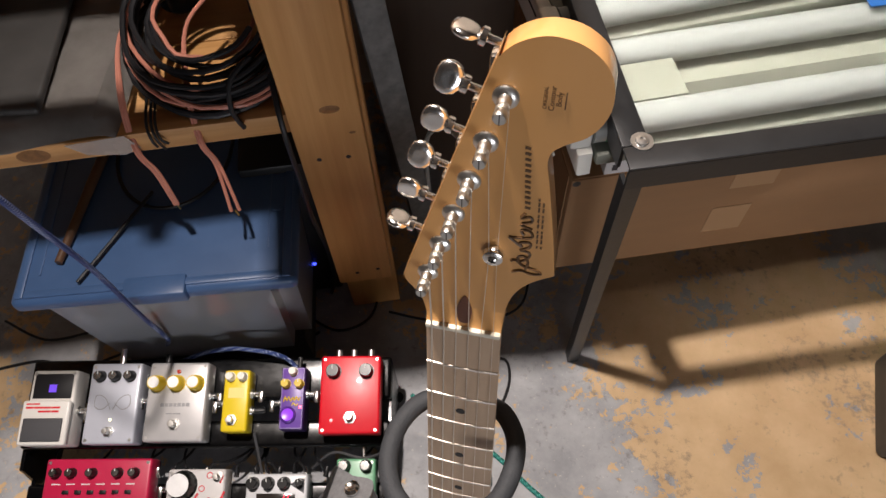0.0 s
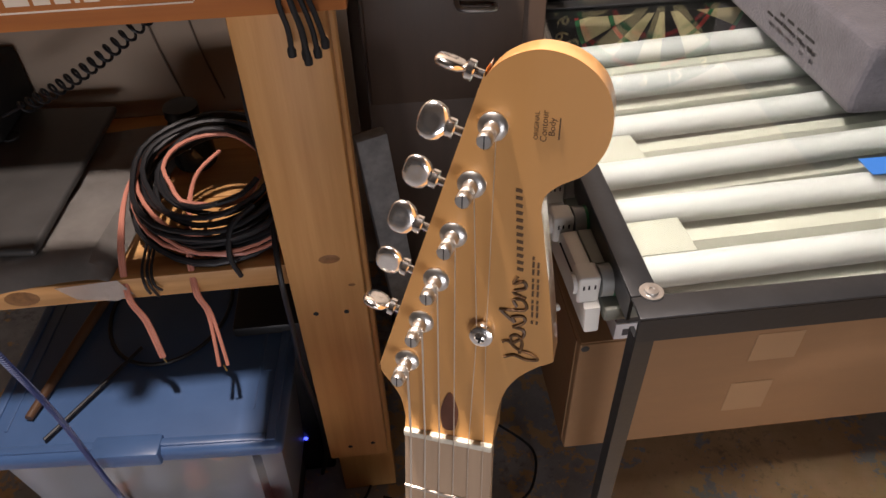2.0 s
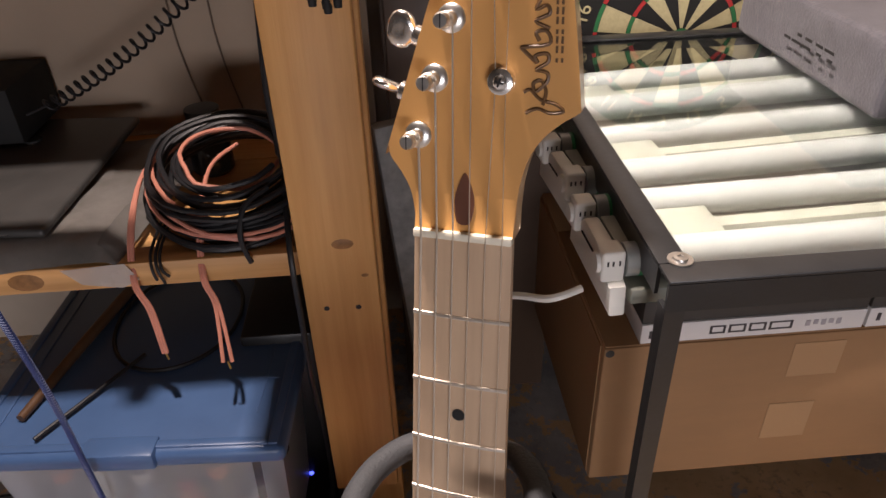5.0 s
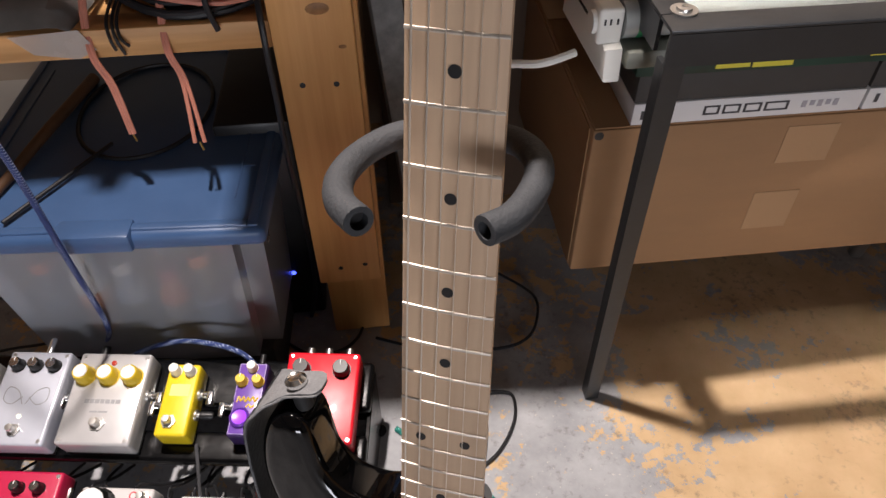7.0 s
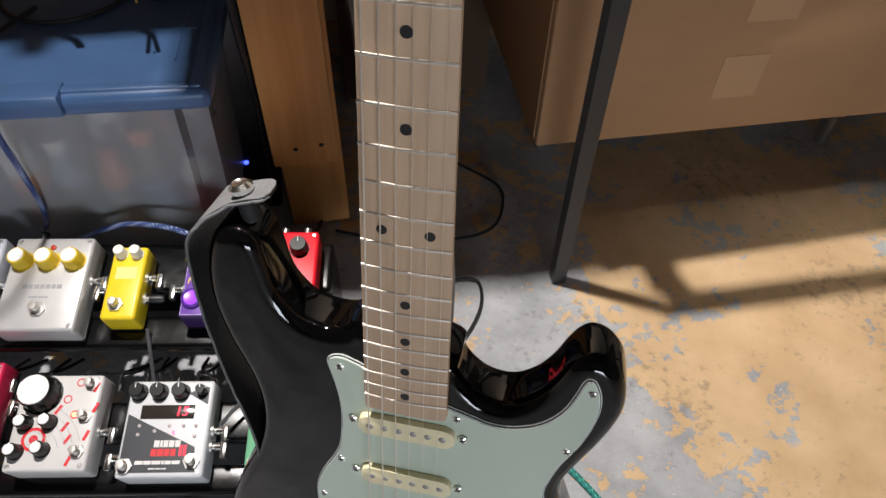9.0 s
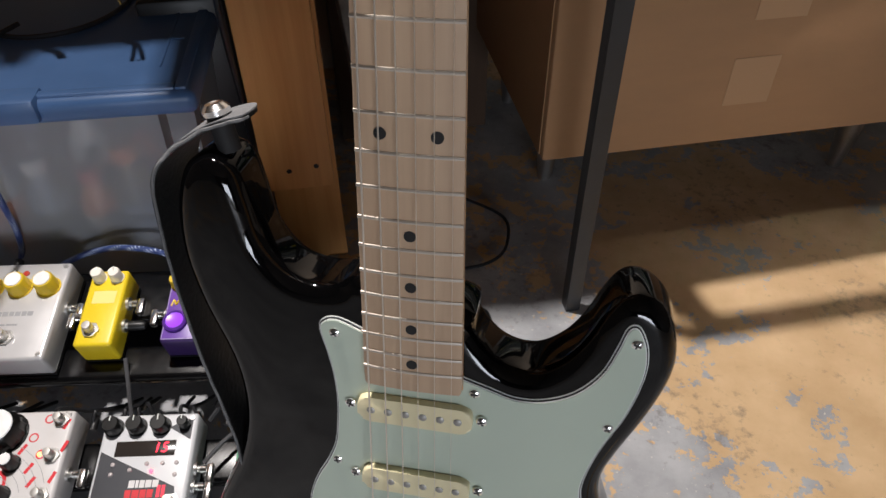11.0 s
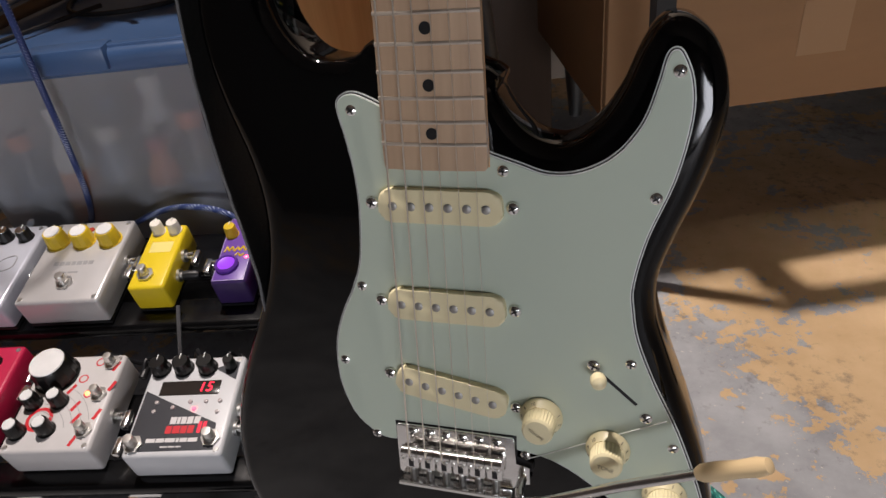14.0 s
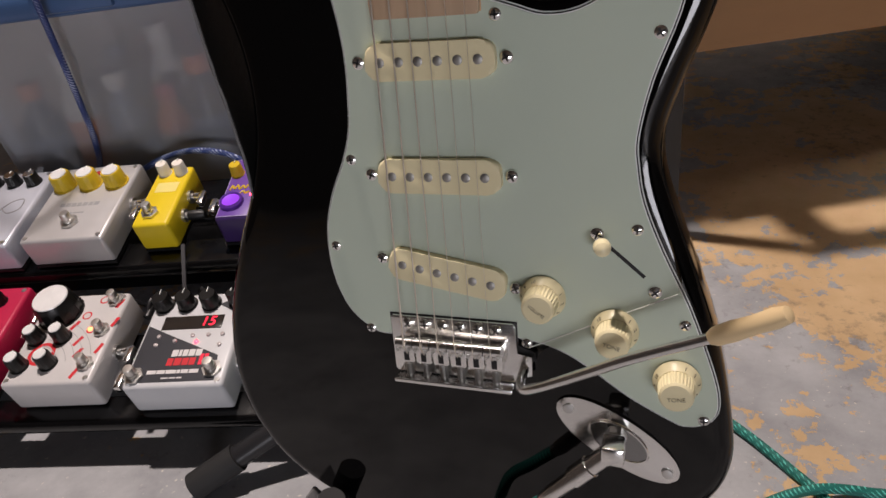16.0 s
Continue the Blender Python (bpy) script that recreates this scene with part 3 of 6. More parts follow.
for a in ((-0.250, -0.247, 0.385, 0.60), (-0.574, -0.570, 0.37, 0.70), (-0.246, -0.232, 0.448, 0.4505)):
    part("ridge", box(*a, 0.283, 0.2848, 0.0004), LID_BLUE, lid)
solo("low_crate", box(-0.57, -0.25, 0.37, 0.71, 0, 0.0995, 0.004), CARD_DARK, pose(0, 0, 0, 0, 0, 17.8), "low black crate under the storage tub", "crate")
bottle_mats = [mat("bottle_plastic", c, 0.4, vary=0.1, scale=20) for c in ((0.55, 0.53, 0.50), (0.06, 0.06, 0.07), (0.62, 0.60, 0.56), (0.55, 0.16, 0.05), (0.16, 0.20, 0.28), (0.45, 0.04, 0.05))]
rnd = random.Random(11)
for k, (x, y, mi) in enumerate(((-0.545, 0.41, 1), (-0.485, 0.405, 0), (-0.43, 0.40, 4), (-0.375, 0.405, 3), (-0.325, 0.40, 1), (-0.275, 0.41, 2), (-0.51, 0.47, 3), (-0.45, 0.47, 2), (-0.39, 0.475, 0), (-0.33, 0.47, 5), (-0.28, 0.48, 0))):
    bt = thing("bottle", pose(0, 0, 0.1045, 0, 0, 17.8) @ pose(x, y, 0), "plastic bottle standing inside the clear tub", "bottle", "bottles in the tub")
    h, r = rnd.uniform(0.13, 0.20), rnd.uniform(0.021, 0.027)
    part("flask", lathe([(0, 0), (r, 0), (r * 1.02, 0.01), (r, h * 0.7), (r * 0.5, h * 0.85), (r * 0.45, h * 0.9), (0, h * 0.9)], 18), bottle_mats[mi], bt)
    part("cap", lathe([(0, h * 0.9), (r * 0.6, h * 0.9), (r * 0.6, h * 1.02), (0, h * 1.03)], 16), bottle_mats[(mi + 2) % 6], bt)
    part("label_band", lathe([(r * 1.03, h * 0.2), (r * 1.04, h * 0.22), (r * 1.03, h * 0.6)], 18), bottle_mats[(mi + 3) % 6], bt)
LIDZ = 0.3838
hoop = [(-0.402 + 0.090 * math.cos(a), 0.585 + 0.118 * math.sin(a), LIDZ + 0.003 + 0.001 * math.sin(3 * a)) for a in [2 * math.pi * k / 24 for k in range(25)]]
solo("black_hoop", tube(hoop, 0.0030, 8, 2), CABLE_BLACK, pose(0, 0, 0, 0, 0, 17.8), "black cable hoop lying on the blue lid", "hoop")
STICK = mat("brown_stick", (0.12, 0.06, 0.03), 0.5, vary=0.3, scale=40)
solo("wooden_stick", tube([(-0.545, 0.385, LIDZ + 0.0065), (-0.534, 0.44, LIDZ + 0.0085), (-0.520, 0.52, LIDZ + 0.0105), (-0.497, 0.66, LIDZ + 0.0085)], 0.0055, 12, 6, taper=0.0085), STICK, pose(0, 0, 0, 0, 0, 17.8), "dark brown wooden stick on the blue lid", "stick")
solo("thin_rod", rod((-0.512, 0.350, LIDZ + 0.0058), (-0.425, 0.497, LIDZ + 0.0075), 0.0028, 8), CABLE_BLACK, pose(0, 0, 0, 0, 0, 17.8), "thin black rod on the blue lid", "rod")

# ---------------------------------------------------------------- dark gear between tub and post
case = thing("equipment_case", ROOM @ pose(0, 0, 0), "black equipment case standing behind the post", "case")
part("case_shell", box(-0.268, -0.165, 0.53, 0.90, 0.0, 0.40, 0.006), BLACK, case)
part("power_light", lathe([(0, 0), (0.004, 0), (0.003, 0.002), (0, 0.0025)], 12, Matrix.Translation((-0.205, 0.530, 0.105)) @ FRONT), mat("blue_led", (0.02, 0.03, 0.6), 0.3, emit=(0.05, 0.08, 1.0, 4)), case, "glowing blue power light")
solo("leaning_plank", box(-0.020, 0.020, -0.010, 0.010, 0, 0.70, 0.002), mat("speckled_grey_board", (0.24, 0.24, 0.235), 0.75, second=(0.14, 0.14, 0.14), scale=60), ROOM @ pose(0.022, 0.57, 0.0015, 0, -5.0, 15), "speckled grey board leaning behind the post", "board")
cab = thing("brown_cabinet", ROOM @ pose(0, 0, 0), "brown wooden cabinet against the wall", "cabinet")
BROWN = mat("brown_laminate", (0.085, 0.052, 0.034), 0.5, vary=0.15, scale=5, stretch=(12, 12, 1), bump=0.05)
part("cabinet_body", box(-0.04, 0.235, 0.80, 1.08, 0, 0.81, 0.003), BROWN, cab)
part("drawer_front", box(-0.035, 0.200, 0.790, 0.799, 0.60, 0.805, 0.003), BROWN, cab)
part("pull", tube([(0.10, 0.788, 0.76), (0.105, 0.770, 0.755), (0.15, 0.770, 0.752), (0.155, 0.788, 0.75)], 0.004, 8, 4), STEEL, cab, "metal drawer pull")
solo("dark_box", box(0.055, 0.20, 0.805, 1.0, 0.8105, 1.0, 0.004), CARD_DARK, ROOM, "plain black box on the brown cabinet", "box")
wm = thing("hanging_tray", ROOM, "white plastic tray fixed under the bench top", "tray")
part("tray", box(-0.0240, 0.0635, 0.332, 0.60, 0.982, 1.0208, 0.008, 3), WHITE_PLASTIC, wm)
part("bracket", box(-0.0385, -0.0265, 0.470, 0.51, 0.918, 1.0205, 0.002), WHITE_PLASTIC, wm)
solo("hanging_cable", tube([(-0.035, 0.53, 1.0), (-0.036, 0.535, 0.93), (-0.02, 0.54, 0.895), (0.02, 0.55, 0.90), (0.06, 0.56, 0.93), (0.075, 0.57, 0.99), (0.075, 0.58, 1.06)], 0.0035, 8, 6), CABLE_BLACK, ROOM, "black cable looping down behind the headstock", "cable")

# ---------------------------------------------------------------- glass table
table = thing("glass_table", ROOM, "black steel angle table with a glass top", "table")
TX0, TX1, TY0, TY1, TZ = 0.216, 1.30, 0.259, 1.02, 0.65
for x, y, sx, sy in ((TX0, TY0, 1, 1), (TX1, TY0, -1, 1), (TX0, TY1, 1, -1), (TX1, TY1, -1, -1)):
    leg = box(*sorted((x, x + sx * 0.020)), *sorted((y, y + sy * 0.005)), 0, TZ - 0.0365)
    box(*sorted((x, x + sx * 0.005)), *sorted((y + sy * 0.0052, y + sy * 0.020)), 0, TZ - 0.0365, bm=leg)
    for v in leg.verts:     # the legs rake inwards
        k = 1 - v.co.z / TZ
        v.co.x += sx * 0.024 * k
        v.co.y += sy * 0.046 * k
    part("leg", leg, BLACK_STEEL, table)
for nm, a in (("front_rail", (TX0, TX1, TY0, TY0 + 0.030)), ("back_rail", (TX0, TX1, TY1 - 0.03, TY1)), ("side_rail", (TX0, TX0 + 0.030, TY0 + 0.031, TY1 - 0.031)), ("side_rail", (TX1 - 0.03, TX1, TY0 + 0.031, TY1 - 0.031))):
    r = box(*a, TZ - 0.004, TZ, 0.001)
    x0, x1, y0, y1 = a
    if nm == "front_rail":
        box(x0, x1, y0, y0 + 0.004, TZ - 0.036, TZ - 0.0041, bm=r)
    elif nm == "back_rail":
        box(x0, x1, y1 - 0.004, y1, TZ - 0.036, TZ - 0.0041, bm=r)
    else:
        sx = x0 if x0 < 0.5 else x1 - 0.004
        box(sx, sx + 0.004, y0, y1, TZ - 0.036, TZ - 0.0041, bm=r)
    part(nm, r, BLACK_STEEL, table)
part("bolt", lathe([(0, 0), (0.0125, 0), (0.0125, 0.0015), (0.0075, 0.0015), (0.007, 0.004), (0.003, 0.0045), (0.003, 0.003), (0, 0.003)], 20, Matrix.Translation((TX0 + 0.022, TY0 + 0.034, TZ + 0.0002))), STEEL, table, "zinc bolt and washer")
GLASS = mat("clear_glass", (0.93, 0.97, 0.95), 0.02, trans=1.0, ior=1.5)
pane = part("glass_top", box(TX0 + 0.012, TX1 - 0.012, TY0 + 0.012, TY1 - 0.012, TZ - 0.010, TZ - 0.005), GLASS, table, "clear glass pane")
pane.visible_shadow = False
TUBE_WHITE = mat("fluorescent_tube_glass", (0.27, 0.288, 0.285), 0.3, vary=0.02, scale=10, coat=0.3)
DIFF = mat("yellowed_white_enamel", (0.225, 0.235, 0.20), 0.45, vary=0.08, scale=6, stain=0.08)
MARK = mat("black_print", (0.02, 0.02, 0.02), 0.6)


def strip_light(y, turn):
    fx = thing("strip_light", ROOM @ pose(0.2, y, 0.5715, 0, 0, turn) @ pose(-0.2, 0, 0), "white two-tube fluorescent strip light lying under the glass", "strip light", "strip lights under the glass")
    part("housing", box(0.205, 1.24, -0.076, 0.076, 0.0, 0.020, 0.004), DIFF, fx)
    ridge = slab([Vector(p) for p in ((-0.022, 0.0205), (0.022, 0.0205), (0.010, 0.045), (-0.010, 0.045))], 0.24, 1.23, 0.002, 0.002, 2)
    ridge.transform(Matrix(((0, 1, 0, 0), (1, 0, 0, 0), (0, 0, 1, 0), (0, 0, 0, 1))))
    part("ballast_cover", ridge, DIFF, fx)
    ep = slab([Vector(q) for q in ((-0.078, -0.010), (0.078, -0.010), (0.074, 0.024), (0.040, 0.034), (0.030, 0.048), (-0.030, 0.048), (-0.040, 0.034), (-0.074, 0.024))], 0.182, 0.2005, 0.003, 0.003, 2)
    ep.transform(Matrix(((0, 1, 0, 0), (1, 0, 0, 0), (0, 0, 1, 0), (0, 0, 0, 1))))
    part("end_plate", ep, WHITE_PLASTIC, fx)
    part("seam", box(0.1805, 0.1822, -0.02, 0.03, 0.030, 0.032), MARK, fx)
    part("wiring_cover", box(0.2008, 0.325, -0.030, 0.030, 0.0452, 0.0495, 0.002), DIFF, fx, "cream end cover")
    for s in (-0.052, 0.052):
        holder = box(0.174, 0.1995, s - 0.014, s + 0.014, 0.0245, 0.062, 0.004, 3)
        lathe([(0, 0), (0.012, 0), (0.011, 0.004), (0, 0.0042)], 16, Matrix.Translation((0.174, s, 0.044)) @ Matrix.Rotation(radians(-90), 4, "Y"), bm=holder)
        part("lamp_holder", holder, WHITE_PLASTIC, fx)
        tb = part("tube", rod((0.2005, s, 0.044), (1.235, s, 0.044), 0.0185, 22), TUBE_WHITE, fx, "white fluorescent tube")
        part("tube_band", lathe([(0.0188, 0), (0.0191, 0.001), (0.0191, 0.005), (0.0188, 0.006)], 22, Matrix.Translation((0.214, s, 0.044)) @ Matrix.Rotation(radians(90), 4, "Y")), GREEN, tb, "green band on the tube end")
        for q in (-0.004, 0.004, 0.014):
            part("print_mark", box(0.182 + q * 0.7, 0.184 + q * 0.7, s - 0.0146, s - 0.0141, 0.046, 0.052), MARK, fx)
    return fx


for y, turn in ((0.402, 2.0), (0.580, 4.5), (0.795, 5.0)):
    strip_light(y, turn)
solo("white_cord", tube([(0.160, 0.345, 0.585), (0.125, 0.34, 0.578), (0.095, 0.38, 0.555), (0.07, 0.45, 0.50), (0.05, 0.55, 0.42), (0.03, 0.66, 0.25), (0.03, 0.69, 0.02), (0.0, 0.72, 0.005)], 0.0042, 8, 6), WHITE_PLASTIC, ROOM, "white mains cord of the strip light", "cord")
solo("blue_tape", box(0.573, 0.62, 0.456, 0.490, 0.6453, 0.6460), mat("blue_masking_tape", (0.03, 0.17, 0.55), 0.6), ROOM, "piece of blue masking tape on the glass", "tape")
foam = box(0.610, 1.12, 0.585, 1.015, 0.0, 0.105, 0.012, 3)
bmesh.ops.subdivide_edges(foam, edges=foam.edges[:], cuts=5, use_grid_fill=True)
for v in foam.verts:
    if v.co.z > 0.02:
        v.co += 0.004 * Vector((noise.noise(v.co * 18), noise.noise(v.co * 18 + Vector((5, 0, 0))), noise.noise(v.co * 14 + Vector((0, 7, 0)))))
foam_thing = solo("foam_block", foam, mat("grey_upholstery_foam", (0.115, 0.113, 0.13), 0.95, vary=0.25, scale=35, bump=0.8, bump_scale=220, sheen=0.2), ROOM @ pose(0, 0, 0.6455), "thick grey foam block lying on the glass table", "foam block")
for k in range(9):
    bx = 0.64 + 0.03 * (k % 5)
    part("pencil_stroke", box(0.5985, 0.5995, bx + 0.05, bx + 0.062 + 0.006 * (k % 3), 0.045 + 0.012 * (k % 2), 0.049 + 0.012 * (k % 2)), MARK, foam_thing)

# ---------------------------------------------------------------- boxes under the table
carton = thing("cardboard_box", ROOM @ pose(0, 0, 0.200), "large plain brown cardboard box", "cardboard box")
part("carton_body", box(0.213, 1.0, 0.398, 0.95, 0, 0.246, 0.004), CARD, carton)
part("flap", box(0.215, 0.998, 0.400, 0.672, 0.2462, 0.2485, 0.001), CARD, carton)
part("flap", box(0.215, 0.998, 0.676, 0.948, 0.2462, 0.2485, 0.001), CARD, carton)
part("tape_patch", box(0.462, 0.530, 0.3972, 0.3978, 0.175, 0.232), TAPE, carton, "patch of tan packing tape")
part("tape_patch", box(0.452, 0.515, 0.3972, 0.3978, 0.058, 0.125), TAPE, carton, "patch of tan packing tape")
part("corner_dent", lathe([(0, 0), (0.006, 0), (0.004, 0.0008), (0, 0.001)], 10, Matrix.Translation((0.221, 0.3978, 0.238)) @ FRONT), CARD_DARK, carton, "dark dent at the corner")
part("edge_fold", box(0.2115, 0.2128, 0.41, 0.94, 0.004, 0.242), CARD, carton)
trolley = thing("low_trolley", ROOM, "low steel frame carrying the cardboard box", "trolley")
part("deck", box(0.24, 0.99, 0.50, 0.94, 0.165, 0.1995, 0.003), CARD_DARK, trolley)
for x, y in ((0.30, 0.62), (0.82, 0.56), (0.30, 0.88), (0.90, 0.88)):
    part("caster_leg", lathe([(0, 0), (0.012, 0), (0.022, 0.10), (0.026, 0.1645), (0, 0.1645)], 10, Matrix.Translation((x, y, 0))), STEEL, trolley)


def retail_box(name, x0, x1, label):
    t = thing(name, ROOM @ pose(0, 0, 0.4488), label, "retail box", "retail boxes under the table")
    part("sleeve", box(x0, x1, 0.402, 0.62, 0.030, 0.075, 0.001), CARD_DARK, t, "black printed sleeve")
    part("tray", box(x0, x1, 0.400, 0.62, 0.0, 0.0297, 0.001), PAPER, t, "white printed tray")
    return t


GREY_INK = mat("dark_grey_ink", (0.05, 0.045, 0.05), 0.6)
RED_INK = mat("red_ink", (0.55, 0.10, 0.10), 0.6)
rb = retail_box("retail_box", 0.258, 0.545, "flat black and white retail box on the carton")
x = 0.345
for w in (0.020, 0.022, 0.022, 0.030):      # plain outlined shapes in place of the maker's mark
    for a in ((x, x + w, 0.019, 0.0212), (x, x + w, 0.0085, 0.0107), (x, x + 0.003, 0.0107, 0.019), (x + w - 0.003, x + w, 0.0107, 0.019)):
        part("ink_shape", box(a[0], a[1], 0.3994, 0.3999, a[2], a[3]), GREY_INK, rb)
    x += w + 0.004
for k in range(5):
    part("ink_bar", box(0.468 + k * 0.010, 0.474 + k * 0.010, 0.3994, 0.3999, 0.010 + 0.002 * (k % 2), 0.019), mat("pale_ink", (0.35, 0.33, 0.36), 0.6), rb)
part("ink_bar", box(0.268, 0.276, 0.3994, 0.3999, 0.008, 0.020), GREY_INK, rb)
rb2 = retail_box("retail_box", 0.549, 0.83, "flat black and white retail box with red print")
part("ink_bar", box(0.560, 0.565, 0.3994, 0.3999, 0.010, 0.022), GREY_INK, rb2)
for k in range(3):
    part("ink_bar", box(0.585 + k * 0.012, 0.594 + k * 0.012, 0.3994, 0.3999, 0.006, 0.015), RED_INK, rb2)
gb = thing("printed_box", ROOM @ pose(0, 0, 0.5242), "dark green box with yellow print under the strip lights", "retail box")
part("lid", box(0.245, 0.90, 0.385, 0.90, 0.0, 0.0470, 0.003), mat("dark_green_card", (0.006, 0.05, 0.035), 0.45, second=(0.004, 0.012, 0.010), scale=8), gb)
YEL = mat("yellow_ink", (0.62, 0.55, 0.05), 0.5)
for x0, x1, z0, z1, mt in ((0.335, 0.375, 0.006, 0.014, YEL), (0.378, 0.425, 0.005, 0.022, YEL), (0.43, 0.46, 0.012, 0.024, PAPER), (0.515, 0.535, 0.010, 0.020, YEL)):
    part("ink_patch", box(x0, x1, 0.3840, 0.3846, z0, z1), mt, gb)

# ---------------------------------------------------------------- dartboard on the wall
dart = thing("dartboard", ROOM @ pose(0.520, 1.052, 0.630) @ Matrix.Rotation(radians(51), 4, "Y"), "bristle dartboard hanging on the wall behind the table", "dartboard")
D_BLACK = mat("black_sisal", (0.012, 0.012, 0.012), 0.85, vary=0.2, scale=120, bump=0.3, bump_scale=500)
D_CREAM = mat("cream_sisal", (0.50, 0.44, 0.25), 0.9, vary=0.2, scale=120, bump=0.3, bump_scale=500)
D_RED = mat("red_sisal", (0.42, 0.03, 0.03), 0.85, vary=0.2, scale=120)
D_GREEN = mat("green_sisal", (0.02, 0.17, 0.06), 0.85, vary=0.2, scale=120)
part("surround", lathe([(0, -0.032), (0.2255, -0.032), (0.2255, 0.0), (0.222, 0.004), (0, 0.004)], 64, FRONT), D_BLACK, dart)


def sector(r0, r1, a0, a1, y0, y1, n=4):
    b = bmesh.new()
    lp = [(r1 * math.sin(a0 + (a1 - a0) * k / n), r1 * math.cos(a0 + (a1 - a0) * k / n)) for k in range(n + 1)]
    lp += [(r0 * math.sin(a1 + (a0 - a1) * k / n), r0 * math.cos(a1 + (a0 - a1) * k / n)) for k in range(n + 1)]
    f = [b.verts.new((p[0], y0, p[1])) for p in lp]
    k2 = [b.verts.new((p[0], y1, p[1])) for p in lp]
    b.faces.new(f), b.faces.new(k2[::-1])
    for i in range(len(lp)):
        j = (i + 1) % len(lp)
        b.faces.new((f[i], k2[i], k2[j], f[j]))
    return b


for k in range(20):
    a0, a1 = radians(18 * k - 8.8), radians(18 * k + 8.8)
    dark = k % 2 == 0
    for r0, r1, mt in ((0.0165, 0.0985, D_BLACK if dark else D_CREAM), (0.0995, 0.1070, D_RED if dark else D_GREEN), (0.108, 0.1615, D_BLACK if dark else D_CREAM), (0.1625, 0.170, D_RED if dark else D_GREEN)):
        part("segment", sector(r0, r1, a0, a1, -0.0055, -0.0042), mt, dart, smooth=False)
    num = (20, 1, 18, 4, 13, 6, 10, 15, 2, 17, 3, 19, 7, 16, 8, 11, 14, 9, 12, 5)[k]
    an = radians(18 * k)
    part("numeral", text_mesh(str(num), 0.036, Matrix.Translation((0.197 * math.sin(an), -0.0048, 0.197 * math.cos(an))) @ Matrix.Rotation(an, 4, "Y") @ FRONT, 0.0008), D_CREAM, dart, smooth=False)
part("bull", lathe([(0, 0), (0.0155, 0), (0.0155, 0.001), (0, 0.0012)], 24, Matrix.Translation((0, -0.0044, 0)) @ FRONT), D_GREEN, dart)
part("bull_eye", lathe([(0, 0), (0.0065, 0), (0.006, 0.001), (0, 0.0012)], 18, Matrix.Translation((0, -0.0058, 0)) @ FRONT), D_RED, dart)

# ---------------------------------------------------------------- black object at the edge of the floor
pc = thing("floor_speaker", pose(0.655, 0.40, 0, 0, 0, -4), "low grey-black plastic case standing on the floor", "case")
part("cabinet", box(0.0, 0.28, -0.09, 0.095, 0.0, 0.16, 0.012, 3), mat("dark_grey_plastic", (0.05, 0.048, 0.048), 0.5, vary=0.15, scale=30), pc)
for s in (0, 0.008):
    part("screw", lathe([(0, 0), (0.003, 0), (0.002, 0.001), (0, 0.001)], 8, Matrix.Translation((0.0, -0.032 + s, 0.07 + s)) @ Matrix.Rotation(radians(-90), 4, "Y")), CHROME, pc)
# ---------------------------------------------------------------- pedalboard
pb = thing("pedalboard", BOARD, "black two-tier metal pedalboard on the floor", "pedalboard")
ROW_BACK = BOARD @ pose(0, 0.20, 0.18, 12, 0, 0)
ROW_FRONT = BOARD @ pose(0, 0.05, 0.105, 12, 0, 0)
DECK = 0.040          # pedal tops stand this far over their deck
BOARD_PAINT = mat("black_powder_coat", (0.003, 0.003, 0.0035), 0.2, vary=0.2, scale=80, bump=0.03, bump_scale=900)


def deck_slat(y0, y1, row_y, row_z):
    o = part("deck_slat", box(-0.72, -0.118, y0, y1, -DECK - 0.018, -DECK - 0.001, 0.0065, 4), BOARD_PAINT, pb)
    o.matrix_basis = pose(0, row_y, row_z, 12, 0, 0)
    return o


deck_slat(-0.064, -0.022, 0.20, 0.18), deck_slat(0.010, 0.080, 0.20, 0.18)
deck_slat(-0.064, -0.030, 0.05, 0.105), deck_slat(-0.005, 0.045, 0.05, 0.105)
for x in (-0.722, -0.124):
    sp = slab([Vector(p) for p in ((0.004, 0.002), (0.285, 0.002), (0.285, 0.135), (0.275, 0.137), (0.118, 0.104), (0.112, 0.060), (-0.010, 0.034), (-0.012, 0.026))], 0, 0.006, 0.001, 0.001, 1)
    sp.transform(Matrix(((0, 1, 0, x), (1, 0, 0, 0), (0, 0, 1, 0), (0, 0, 0, 1))))
    part("side_plate", sp, BOARD_PAINT, pb)
part("back_bar", box(-0.716, -0.124, 0.286, 0.294, 0.003, 0.110, 0.003), BOARD_PAINT, pb)
for x in (-0.719, -0.121):
    for y in (0.02, 0.27):
        part("rubber_foot", lathe([(0, 0), (0.010, 0), (0.011, 0.0028), (0, 0.0028)], 12, Matrix.Translation((x, y, 0))), RUBBER, pb)

K_BLACK = mat("black_knob_plastic", (0.006, 0.006, 0.006), 0.3)
K_YEL = mat("yellow_knob_plastic", (0.66, 0.46, 0.02), 0.35)
K_WHITE = mat("cream_knob_plastic", (0.78, 0.74, 0.66), 0.4)
SPUN = mat("spun_aluminium", (0.90, 0.90, 0.90), 0.40, 0.25, vary=0.12, scale=50)


